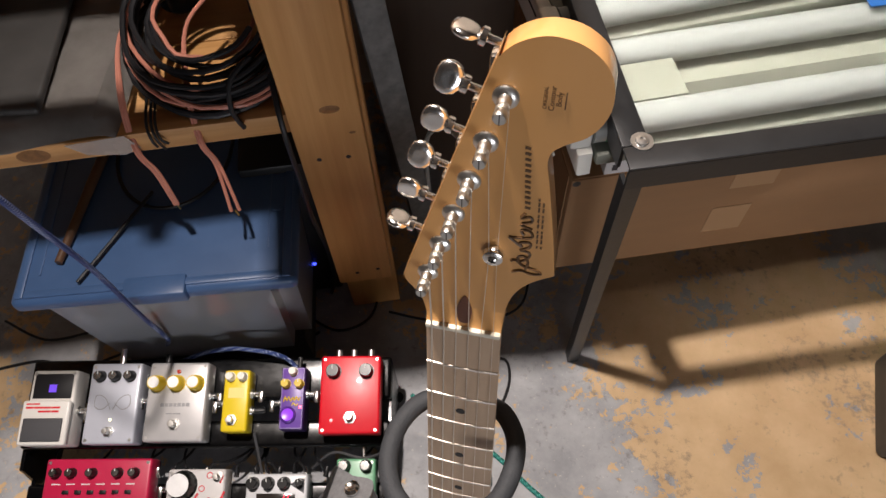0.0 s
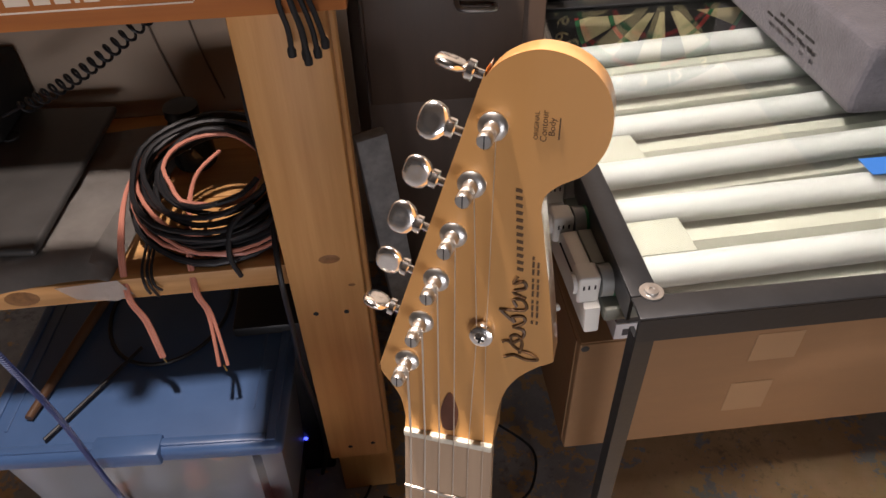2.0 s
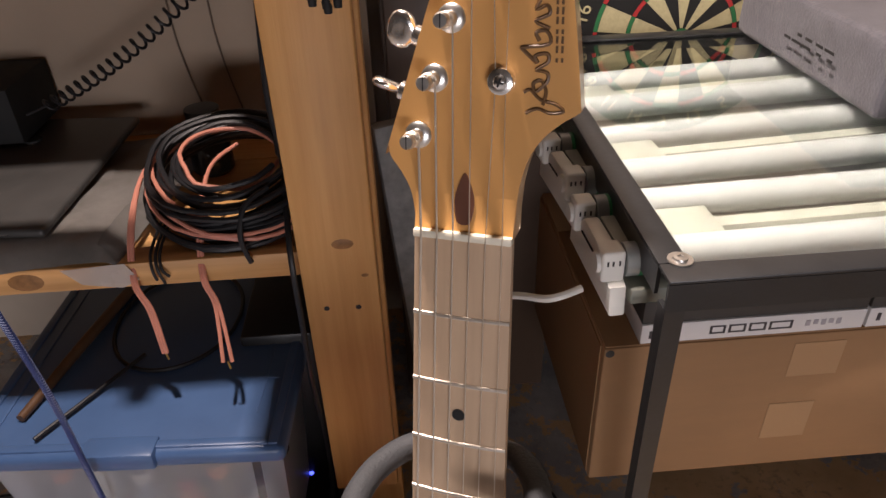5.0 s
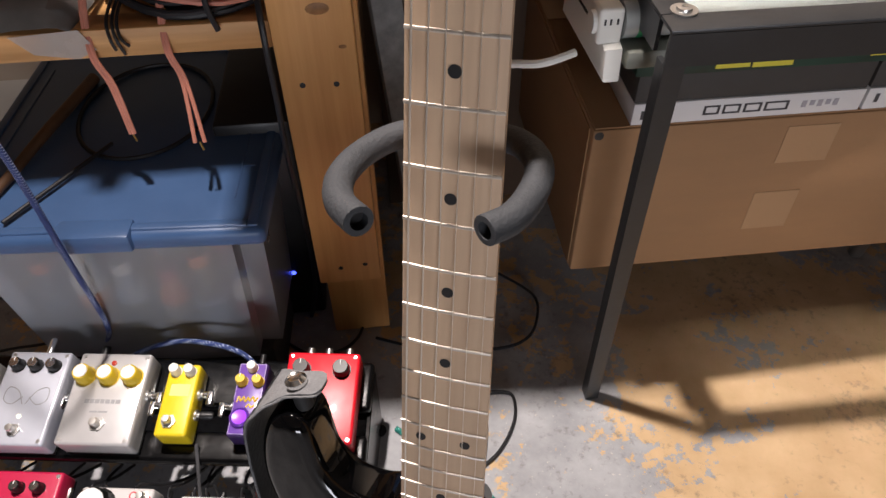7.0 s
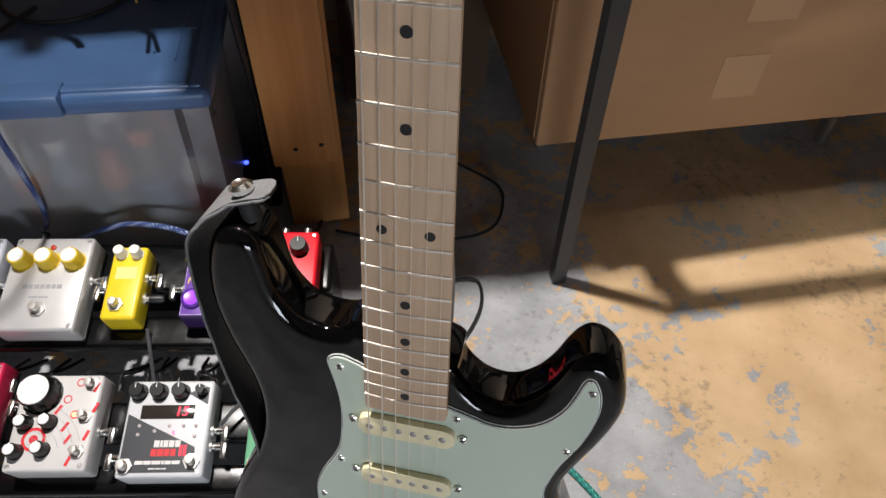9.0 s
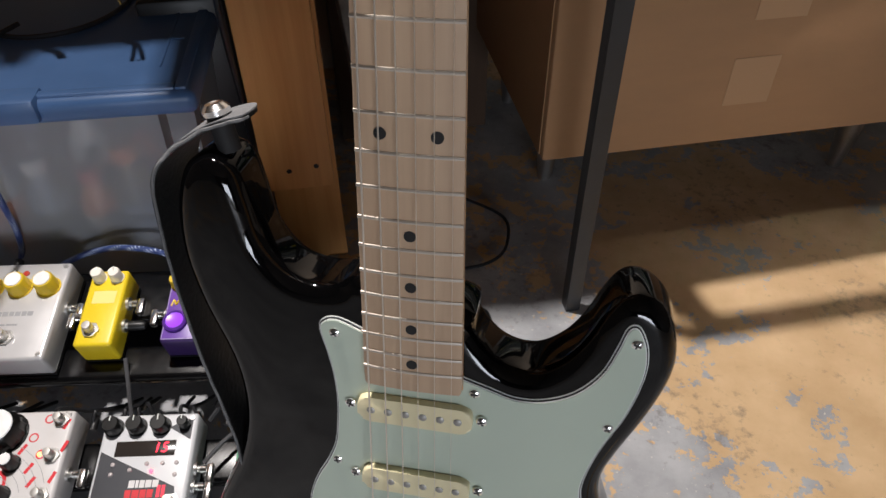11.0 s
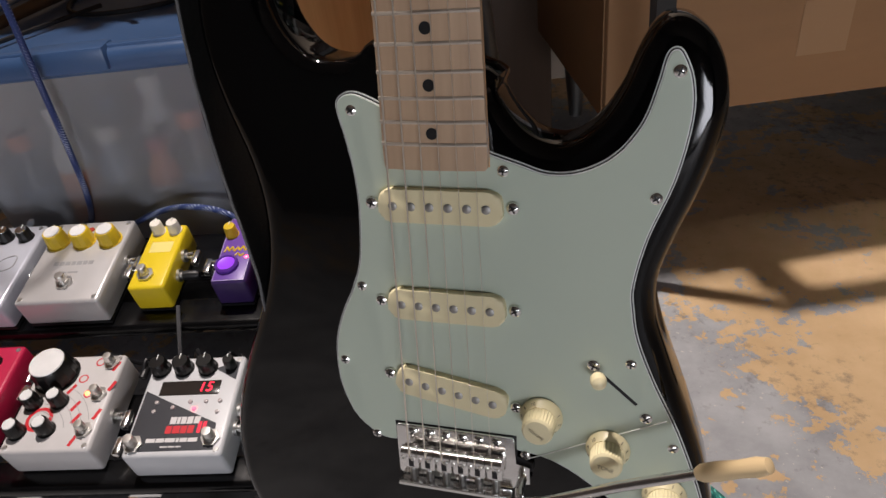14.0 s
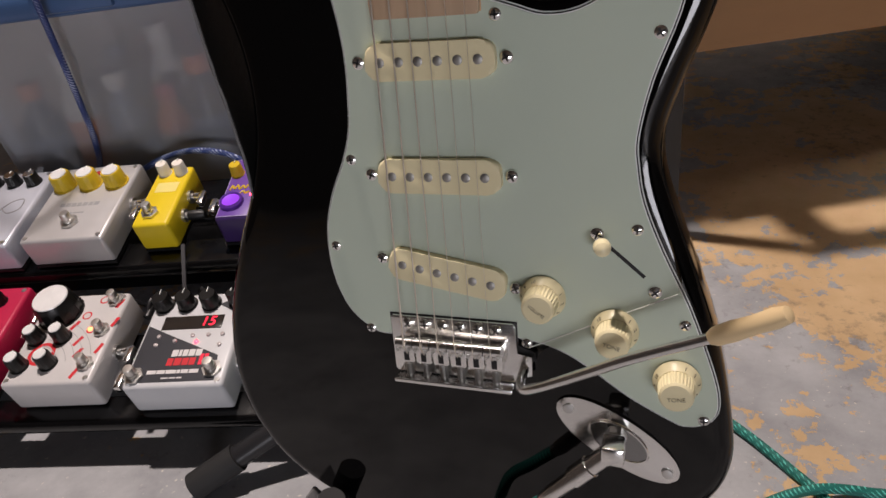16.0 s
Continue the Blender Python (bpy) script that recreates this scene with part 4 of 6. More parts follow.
def fluted(r, h, n=24, depth=0.06, m=None, bm=None, taper=0.9):
    """A knob body with fine flutes round it."""
    b = bmesh.new()
    lo, hi, top = [], [], []
    for k in range(n * 2):
        a = math.pi * k / n
        q = r * (1 - depth * (k % 2))
        lo.append(b.verts.new((q * math.cos(a), q * math.sin(a), 0)))
        hi.append(b.verts.new((q * taper * math.cos(a), q * taper * math.sin(a), h * 0.93)))
        top.append(b.verts.new((r * taper * 0.9 * math.cos(a), r * taper * 0.9 * math.sin(a), h)))
    for ring, nxt in ((lo, hi), (hi, top)):
        for k in range(n * 2):
            j = (k + 1) % (n * 2)
            b.faces.new((ring[k], ring[j], nxt[j], nxt[k]))
    b.faces.new(top), b.faces.new(lo[::-1])
    return merge(bm, b, m)


def knob(parent, x, y, r, h, material, cap=None, name="knob", label=""):
    k = part(name, fluted(r, h, 14, 0.07, Matrix.Translation((x, y, 0.0012))), material, parent, label)
    part("collar", lathe([(r * 1.08, 0), (r * 1.08, 0.0011), (0, 0.0011)], 18, Matrix.Translation((x, y, 0))), material, k)
    if cap:
        part("cap", lathe([(r * 0.72, h + 0.0013), (r * 0.70, h + 0.0022), (0, h + 0.0023)], 20, Matrix.Translation((x, y, 0))), cap, k, "spun metal cap")
    part("pointer", box(x - 0.0004, x + 0.0004, y + r * 0.2, y + r * 0.8, h + 0.0016, h + 0.0027), MINT_EDGE, k)
    return k


SWITCH = mat("satin_nickel", (0.74, 0.72, 0.68), 0.36, 1.0, vary=0.05, scale=120)


def footswitch(parent, x, y, s=1.0):
    f = part("footswitch", lathe([(0, 0.0), (0.0075 * s, 0), (0.0075 * s, 0.0025), (0.0052 * s, 0.003), (0.0052 * s, 0.0065), (0.0046 * s, 0.007), (0.0046 * s, 0.013), (0.004 * s, 0.0142), (0, 0.0145)], 18, Matrix.Translation((x, y, 0))), SWITCH, parent, "chrome footswitch")
    part("hex_nut", lathe([(0.0052 * s, 0.0002), (0.0085 * s, 0.0002), (0.0085 * s, 0.0028), (0.0053 * s, 0.0030)], 6, Matrix.Translation((x, y, 0))), STEEL, f)
    return f


def led(parent, x, y, colour, strength, r=0.0026):
    part("indicator", lathe([(0, 0), (r, 0), (r * 0.9, 0.0015), (0, 0.0025)], 12, Matrix.Translation((x, y, 0))), mat("indicator", colour, 0.2, emit=(*colour, strength) if strength else None), parent, "glowing indicator" if strength else "unlit indicator")


def plug(parent, x, y, z, side, straight=False):
    """A jack socket nut and a plug in the side of an enclosure."""
    m = Matrix.Translation((x, y, z)) @ Matrix.Rotation(radians(90 * side), 4, "Y")
    part("jack_nut", lathe([(0, 0), (0.0075, 0), (0.0075, 0.003), (0.004, 0.0032), (0.004, 0.006), (0, 0.006)], 12, m), STEEL, parent)
    if not straight:
        pg = part("plug", lathe([(0, 0.0062), (0.0048, 0.0062), (0.0048, 0.012), (0, 0.012)], 12, m), CHROME, parent, "chrome right-angle plug")
        part("plug_head", merge(None, box(-0.0045, 0.0045, -0.0145, 0.0050, 0.0122, 0.0195, 0.0018), m), CHROME, pg)
    else:
        part("plug", lathe([(0, 0.0062), (0.0055, 0.0062), (0.0055, 0.020), (0.0035, 0.024), (0, 0.024)], 12, m), BLACK, parent, "black plug")


def bars(parent, x0, x1, y, h, widths, material, gap=0.0012, z=0.0):
    """A line of unreadable print as plain bars."""
    x = x0
    for w in widths:
        if x + w > x1:
            break
        part("print_bar", box(x, x + w, y, y + h, z - 0.0002, z + 0.00015), material, parent)
        x += w + gap


def pedal(row, cx, y0, y1, w, h, material, label, group="pedals on the board", r=0.004, name="effects_pedal"):
    """An enclosure with its base plate; its origin is the middle of the top face, x across, y up the slope."""
    p = thing(name, row @ pose(cx, (y0 + y1) / 2, 0), label, "effects pedal", group)
    l = (y1 - y0) / 2
    b = box(-w / 2, w / 2, -l, l, -h, 0, r, 3)
    part("enclosure", b, material, p)
    part("base_plate", box(-w / 2 + 0.001, w / 2 - 0.001, -l + 0.001, l - 0.001, -DECK + 0.0005, -h - 0.0002), BLACK, p) if h < DECK - 0.001 else None
    for x, y in ((-w / 2 + 0.006, -l + 0.006), (w / 2 - 0.006, l - 0.006), (w / 2 - 0.006, -l + 0.006), (-w / 2 + 0.006, l - 0.006)):
        if w > 0.06:
            part("corner_screw", lathe([(0, 0), (0.0028, 0), (0.0024, 0.0006), (0, 0.0007)], 10, Matrix.Translation((x, y, 0))), STEEL, p)
    return p, w / 2, l


def paint(name, c, rough=0.35, metal=0.0):
    return mat(name, c, rough, metal, vary=0.05, scale=40, coat=0.2, bump=0.03, bump_scale=300)


INK = mat("grey_ink", (0.30, 0.30, 0.31), 0.5)
INK_RED = mat("red_print", (0.60, 0.02, 0.03), 0.5)
INK_BLACK = mat("black_ink", (0.012, 0.012, 0.014), 0.4)
H = 0.036
# compact white pedal with a treadle
p, w, l = pedal(ROW_BACK, -0.655, -0.062, 0.056, 0.074, 0.0395, paint("warm_white_enamel", (0.66, 0.64, 0.60)), "white compact pedal with a rubber treadle and dark display", r=0.005)
part("display", box(-w + 0.006, w - 0.006, 0.014, l - 0.006, -0.001, 0.0006, 0.0003), INK_BLACK, p, "dark glossy display panel")
part("display_glow", box(-0.006, 0.006, 0.024, 0.036, 0.0007, 0.0009), mat("violet_display", (0.12, 0.05, 0.6), 0.3, emit=(0.25, 0.12, 1.0, 0.6)), p, "violet display figure")
part("treadle", box(-w - 0.001, w + 0.001, -l, 0.010, 0.001, 0.012, 0.004, 3), paint("warm_white_enamel", (0.70, 0.68, 0.64)), p, "white treadle plate")
part("rubber_pad", box(-w + 0.006, w - 0.006, -l + 0.006, -0.018, 0.012, 0.0145, 0.002), mat("dark_grey_rubber", (0.06, 0.06, 0.065), 0.7), p, "dark grey rubber pad")
bars(p, -w + 0.006, w, 0.003, 0.0022, (0.008, 0.012), INK_RED, z=0.0122)
bars(p, -w + 0.006, w, -0.003, 0.0030, (0.012, 0.026, 0.014), INK_RED, z=0.0122)
bars(p, -w + 0.026, w, -0.009, 0.0030, (0.020, 0.012), INK_RED, z=0.0122)
plug(p, w, -0.004, -0.016, 1)
# lavender-silver pedal
p, w, l = pedal(ROW_BACK, -0.556, -0.060, 0.066, 0.082, H, paint("pale_lavender_silver", (0.55, 0.57, 0.64), 0.3, 0.2), "pale silver pedal with three black knobs and a line drawing")
for x in (-0.024, 0.0, 0.024):
    knob(p, x, 0.042, 0.0085, 0.012, K_BLACK, CHROME)
for s in (-1, 1):
    part("drawing", tube([(s * 0.002, -0.010, 0.0003), (s * 0.012, 0.008, 0.0003), (s * 0.026, 0.012, 0.0003), (s * 0.028, -0.004, 0.0003), (s * 0.016, -0.010, 0.0003), (s * 0.004, 0.0, 0.0003)], 0.0006, 5, 5), INK, p, "grey line drawing")
led(p, 0.0, -0.026, (0.9, 0.9, 0.6), 1.5)
footswitch(p, 0.0, -0.044)
part("top_plug", lathe([(0, 0), (0.0055, 0), (0.0055, 0.026), (0, 0.026)], 12, Matrix.Translation((0.0, l, -0.018)) @ Matrix.Rotation(radians(-90), 4, "X")), CHROME, p, "chrome plug")
# silver pedal with yellow knobs
p, w, l = pedal(ROW_BACK, -0.4545, -0.057, 0.066, 0.095, H, paint("brushed_grey_enamel", (0.56, 0.55, 0.55), 0.33, 0.3), "plain silver pedal with three yellow knobs")
for x in (-0.031, 0.0, 0.031):
    knob(p, x - 0.001, 0.028, 0.0125, 0.017, K_YEL, SPUN, label="yellow fluted knob")
led(p, 0.0, 0.047, (0.45, 0.05, 0.03), 0, 0.0036)
bars(p, -0.024, 0.03, -0.008, 0.0055, (0.006, 0.005, 0.006, 0.005, 0.006, 0.005, 0.006), INK)
bars(p, -0.014, 0.02, -0.020, 0.0022, (0.010, 0.012), INK)
footswitch(p, 0.001, -0.035, 1.15)
plug(p, -w, 0.004, -0.018, -1), plug(p, w, 0.010, -0.018, 1)
part("top_plug", lathe([(0, 0), (0.0055, 0), (0.0055, 0.016), (0, 0.016)], 12, Matrix.Translation((-0.026, l, -0.018)) @ Matrix.Rotation(radians(-90), 4, "X")), BLACK, p, "black power plug")
# yellow mini pedal
p, w, l = pedal(ROW_BACK, -0.360, -0.043, 0.053, 0.041, H, paint("bright_yellow_enamel", (0.78, 0.58, 0.015)), "bright yellow mini pedal with two white knobs")
for x in (-0.0095, 0.0095):
    knob(p, x, 0.037, 0.0072, 0.013, K_WHITE, label="white knob")
part("panel", box(-0.012, 0.013, 0.004, 0.020, -0.0002, 0.00015), mat("pale_yellow_ink", (0.80, 0.68, 0.22), 0.4), p, "pale yellow print panel")
footswitch(p, -0.004, -0.030, 1.1)
plug(p, w, 0.012, -0.016, 1), plug(p, w, -0.014, -0.020, 1, True), plug(p, -w, -0.004, -0.016, -1)
# purple mini pedal
p, w, l = pedal(ROW_BACK, -0.270, -0.041, 0.057, 0.039, H, paint("dark_violet_enamel", (0.045, 0.022, 0.11)), "violet mini pedal with yellow knobs and a red light")
part("top_border", box(-w + 0.0022, w - 0.0022, -l + 0.0022, l - 0.0022, 0.0001, 0.0004, 0.0001), mat("pale_violet_ink", (0.42, 0.34, 0.60), 0.4), p, "pale violet border line")
part("top_plate", box(-w + 0.0032, w - 0.0032, -l + 0.0032, l - 0.0032, 0.0004, 0.0007, 0.0001), paint("violet_enamel", (0.15, 0.065, 0.36)), p, "violet printed top")
knob(p, 0.0, 0.041, 0.0068, 0.012, K_WHITE, label="cream knob")
for x in (-0.0105, 0.0105):
    knob(p, x, 0.022, 0.0072, 0.013, K_YEL, label="yellow knob")
bars(p, -0.015, 0.016, 0.006, 0.0016, (0.009, 0.003, 0.009), K_YEL)
part("print_curve", tube([(-0.013, -0.006, 0.0008), (-0.011, 0.002, 0.0008), (-0.008, -0.004, 0.0008), (-0.005, 0.002, 0.0008), (-0.002, -0.005, 0.0008), (0.001, 0.001, 0.0008), (0.004, -0.004, 0.0008), (0.007, 0.002, 0.0008), (0.010, -0.004, 0.0008), (0.013, 0.001, 0.0008)], 0.0011, 6, 4), K_YEL, p, "yellow curled print")
part("print_curve", tube([(0.000, -0.012, 0.0008), (0.003, -0.008, 0.0008), (0.006, -0.012, 0.0008), (0.010, -0.009, 0.0008)], 0.0011, 6, 4), K_YEL, p, "yellow curled print")
part("switch_ring", lathe([(0.0095, 0), (0.0128, 0), (0.0128, 0.0045), (0.0108, 0.0065), (0.0095, 0.0055)], 28, Matrix.Translation((-0.005, -0.026, 0))), paint("deep_violet", (0.10, 0.03, 0.30)), p, "violet switch collar")
part("switch_button", lathe([(0, 0), (0.0094, 0), (0.0094, 0.0050), (0.006, 0.0042), (0, 0.0038)], 28, Matrix.Translation((-0.005, -0.026, 0))), mat("lit_violet_button", (0.25, 0.05, 0.6), 0.3, emit=(0.35, 0.06, 1.0, 0.5)), p, "lit violet switch button")
led(p, 0.0135, -0.014, (1.0, 0.05, 0.08), 12, 0.0022)
plug(p, w, 0.008, -0.016, 1), plug(p, -w, -0.006, -0.016, -1)
part("top_plug", lathe([(0, 0), (0.004, 0), (0.004, 0.018), (0, 0.018)], 10, Matrix.Translation((0.006, l, -0.016)) @ Matrix.Rotation(radians(-90), 4, "X")), BLACK, p, "black power plug")
# red pedal
p, w, l = pedal(ROW_BACK, -0.179, -0.048, 0.074, 0.095, H, paint("bright_red_enamel", (0.74, 0.010, 0.024)), "bright red pedal with two black knobs")
for x in (-0.027, 0.025):
    knob(p, x, 0.036, 0.0115, 0.014, K_BLACK)
led(p, -0.028, -0.040, (0.9, 0.6, 0.6), 0.6)
footswitch(p, 0.001, -0.036, 1.2)
for x in (-0.022, 0.002, 0.030):
    part("top_jack", lathe([(0, 0), (0.005, 0), (0.005, 0.012), (0, 0.012)], 10, Matrix.Translation((x, l, -0.018)) @ Matrix.Rotation(radians(-90), 4, "X")), STEEL, p)
# wide pink pedal
p, w, l = pedal(ROW_FRONT, -0.584, -0.040, 0.083, 0.170, H, paint("crimson_enamel", (0.50, 0.015, 0.065)), "wide crimson pedal with a row of knobs")
for x in (-0.066, -0.041, -0.008, 0.034, 0.060):
    knob(p, x, 0.040, 0.0075, 0.013, K_BLACK, CHROME)
for k in range(6):
    bars(p, -0.072 + 0.024 * k, 0.08, 0.022, 0.0018, (0.014,), PAPER)
    part("slide_switch", box(-0.052 + 0.02 * k, -0.042 + 0.02 * k, 0.008, 0.014, 0.0, 0.003, 0.0005), BLACK, p)
for x in (-0.055, 0.0, 0.055):
    footswitch(p, x, -0.038)
# white and red pedal with a big knob
p, w, l = pedal(ROW_FRONT, -0.4245, -0.045, 0.066, 0.092, 0.039, paint("aged_white_print_panel", (0.60, 0.58, 0.575)), "white pedal with red print and one big black knob")
big = knob(p, -0.020, 0.031, 0.0215, 0.022, K_BLACK, None, "big_knob", "large black knob with a spun metal top")
part("cap", lathe([(0.0175, 0.0235), (0.017, 0.0245), (0, 0.0247)], 32, Matrix.Translation((-0.020, 0.031, 0))), SPUN, big, "spun aluminium cap")
for x, y in ((-0.031, -0.002), (-0.004, -0.001), (-0.034, -0.034), (-0.005, -0.032)):
    knob(p, x, y, 0.0085, 0.015, K_BLACK, SPUN)
for y in (0.044, 0.006, -0.034):
    footswitch(p, 0.034, y)
part("red_ring", lathe([(0.010, -0.0001), (0.0135, -0.0001), (0.0135, 0.00015), (0.010, 0.00015)], 28, Matrix.Translation((-0.018, -0.020, 0))), INK_RED, p, "red printed ring")
part("red_dot", lathe([(0, 0.00015), (0.005, 0.00015), (0.005, -0.0001)], 20, Matrix.Translation((-0.018, -0.020, 0))), INK_RED, p)
for x, y in ((0.021, 0.046), (0.022, 0.008), (0.010, 0.026)):
    part("small_ring", lathe([(0.0036, -0.0001), (0.005, -0.0001), (0.005, 0.00015), (0.0036, 0.00015)], 18, Matrix.Translation((x, y, 0))), INK_RED, p)
for k in range(7):
    r0 = 0.020 + 0.008 * k
    arc = [(-0.030 + r0 * math.cos(a), -0.045 + r0 * math.sin(a), 0.0001) for a in [radians(20 + 8 * i) for i in range(8)]]
    arc = [q for q in arc if abs(q[0]) < w - 0.003 and abs(q[1]) < l - 0.003]
    if len(arc) > 2:
        part("printed_arc", tube(arc, 0.0003, 4, 2), INK, p)
for x, y, a in ((0.040, 0.040, 70), (0.014, -0.006, 60), (0.040, -0.016, 70), (0.026, -0.044, 70), (0.044, 0.016, 70), (0.002, 0.014, 60), (0.020, -0.020, 60)):
    part("print_bar", merge(None, box(-0.006, 0.006, -0.0018, 0.0018, -0.0002, 0.00015), Matrix.Translation((x, y, 0)) @ Matrix.Rotation(radians(a), 4, "Z")), INK_RED, p)
led(p, 0.021, 0.008, (1.0, 0.35, 0.12), 3, 0.0026)
plug(p, w, -0.008, -0.018, 1), plug(p, -w, 0.025, -0.016, -1)
# white digital pedal
p, w, l = pedal(ROW_FRONT, -0.296, -0.053, 0.058, 0.097, 0.039, paint("white_enamel_pedal", (0.62, 0.63, 0.65)), "white digital pedal with a red number display")
for x in (-0.037, -0.013, 0.012):
    knob(p, x, 0.041, 0.0095, 0.014, K_BLACK)
knob(p, 0.036, 0.042, 0.0062, 0.013, K_BLACK)
tri_dark = slab([Vector(q) for q in ((-0.045, 0.016), (-0.020, 0.004), (0.036, -0.022), (0.040, -0.050), (-0.045, -0.050))], -0.00015, 0.0001)
tri_dark.transform(Matrix.Rotation(radians(-90), 4, "X"))
part("dark_panel", tri_dark, mat("slate_ink", (0.035, 0.037, 0.045), 0.4), p, "dark slate printed wedge")
tri2 = slab([Vector(q) for q in ((0.044, 0.050), (0.044, 0.026), (0.020, 0.040))], -0.00015, 0.0001)
tri2.transform(Matrix.Rotation(radians(-90), 4, "X"))
part("dark_panel", tri2, mat("slate_ink", (0.035, 0.037, 0.045), 0.4), p, "dark slate printed wedge")
disp = part("display", box(-0.031, 0.030, 0.010, 0.026, -0.0002, 0.0006, 0.0002), mat("dark_display_glass", (0.03, 0.025, 0.022), 0.15), p, "dark display window")
part("digits", text_mesh("15", 0.0155, Matrix.Translation((0.016, 0.018, 0.0009)) @ Matrix(((1, 0.12, 0, 0), (0, 1, 0, 0), (0, 0, 1, 0), (0, 0, 0, 1))), 0.0001), mat("red_digits", (0.8, 0.01, 0.03), 0.4, emit=(1.0, 0.02, 0.05, 2.5)), disp, "glowing red digits", smooth=False)
bars(p, -0.010, 0.030, -0.022, 0.0075, (0.006, 0.003, 0.005, 0.006, 0.006), PAPER, 0.0009, 0.0003)
bars(p, -0.012, 0.030, -0.032, 0.0080, (0.006, 0.007, 0.006, 0.006), INK_RED, 0.0009, 0.0003)
# these two red bars are brightened by a faint added glow
bars(p, 0.019, 0.030, -0.032, 0.012, (0.0035, 0.0035), mat("glowing_red_print", (0.75, 0.02, 0.05), 0.4, emit=(1.0, 0.05, 0.1, 0.3)), 0.0012, 0.0003)
bars(p, -0.028, 0.030, -0.041, 0.0040, (0.009, 0.008, 0.010, 0.003, 0.007, 0.009), PAPER, 0.0008, 0.0003)
bars(p, -0.012, 0.020, -0.0465, 0.0014, (0.007, 0.006, 0.005), PAPER, 0.001, 0.0003)
for x, y in ((-0.030, 0.002), (-0.030, -0.008), (-0.012, -0.004), (0.004, 0.002), (0.020, 0.002), (0.034, 0.002), (0.034, -0.010)):
    led(p, x, y, (0.45, 0.40, 0.40), 0, 0.0022)
led(p, 0.010, -0.006, (1.0, 0.05, 0.08), 6, 0.0022)
footswitch(p, -0.039, -0.043, 1.1), footswitch(p, 0.035, -0.038, 1.1)
plug(p, -w, -0.030, -0.018, -1), plug(p, w, 0.000, -0.016, 1), plug(p, w, -0.018, -0.018, 1)
# green pedal
p, w, l = pedal(ROW_FRONT, -0.172, -0.042, 0.080, 0.062, H, paint("pale_green_enamel", (0.16, 0.42, 0.24)), "pale green pedal with black knobs")
for x in (-0.018, 0.016):
    knob(p, x, 0.050, 0.0095, 0.015, K_BLACK, CHROME)
footswitch(p, 0, -0.026)
part("top_plug", lathe([(0, 0), (0.004, 0), (0.004, 0.028), (0, 0.028)], 10, Matrix.Translation((0.010, l, -0.016)) @ Matrix.Rotation(radians(-90), 4, "X")), CHROME, p, "chrome plug")
# patch and power leads between the rows
rnd = random.Random(21)
for n, x in enumerate((-0.66, -0.60, -0.545, -0.50, -0.47, -0.445, -0.415, -0.37, -0.335, -0.318, -0.300, -0.275, -0.255, -0.225, -0.205, -0.165)):
    dx = rnd.uniform(-0.05, 0.05)
    solo("patch_lead", tube([(x, 0.112, 0.088), (x + dx * 0.2, 0.124, 0.100 + rnd.uniform(0, 0.012)), (x + dx * 0.6, 0.136, 0.085), (x + dx, 0.158, 0.060), (x + dx * 1.2, 0.19, 0.030)], 0.0022, 7, 5), CABLE_BLACK, BOARD, "thin black patch lead between the pedals", "cable", "patch leads")
    pl = thing("lead_plug", BOARD @ pose(x, 0.109, 0.088, -70, 0, rnd.uniform(-20, 20)), "small plug on a patch lead", "plug", "patch lead plugs")
    part("barrel", lathe([(0, 0), (0.0042, 0), (0.0042, 0.012), (0.0028, 0.016), (0, 0.016)], 10), CHROME if n % 3 == 0 else BLACK, pl)
for a in (((-0.25, 0.125, 0.075), (-0.21, 0.14, 0.115), (-0.16, 0.13, 0.118), (-0.125, 0.15, 0.09)), ((-0.335, 0.165, 0.14), (-0.330, 0.135, 0.115), (-0.328, 0.110, 0.085)), ((-0.24, 0.062, 0.09), (-0.215, 0.09, 0.098), (-0.185, 0.115, 0.09))):
    solo("patch_lead", tube(a, 0.0024, 7, 6), mat("grey_lead", (0.07, 0.07, 0.075), 0.4), BOARD, "grey patch lead across the pedalboard", "cable", "patch leads")

# ---------------------------------------------------------------- cables on the floor


def braid(name, base, dash, scale=115.0):
    """A braided sleeve: crossing slanted threads of a lighter colour over the base."""
    m = mat(name, base, 0.55, vary=0.25, scale=300, bump=0.5, bump_scale=600)
    nt = m.node_tree
    b = nt.nodes["Principled BSDF"]
    tc = nt.nodes.new("ShaderNodeTexCoord")
    threads = []
    for turn in ((35, 40, 20), (-40, 30, -50)):
        mp = nt.nodes.new("ShaderNodeMapping")
        mp.inputs["Rotation"].default_value = [radians(q) for q in turn]
        wv = nt.nodes.new("ShaderNodeTexWave")
        wv.inputs["Scale"].default_value = scale
        rg = nt.nodes.new("ShaderNodeMapRange")
        rg.inputs[1].default_value, rg.inputs[2].default_value = 0.55, 0.75
        nt.links.new(tc.outputs["Object"], mp.inputs["Vector"])
        nt.links.new(mp.outputs[0], wv.inputs["Vector"])
        nt.links.new(wv.outputs["Fac"], rg.inputs[0])
        threads.append(rg.outputs[0])
    both = nt.nodes.new("ShaderNodeMath")
    both.operation = "MULTIPLY"
    nt.links.new(threads[0], both.inputs[0]), nt.links.new(threads[1], both.inputs[1])
    mix = nt.nodes.new("ShaderNodeMix")
    mix.data_type = "RGBA"
    nt.links.new(b.inputs["Base Color"].links[0].from_socket, mix.inputs[6])
    mix.inputs[7].default_value = (*dash, 1)
    nt.links.new(both.outputs[0], mix.inputs[0])
    nt.links.new(mix.outputs[2], b.inputs["Base Color"])
    return m


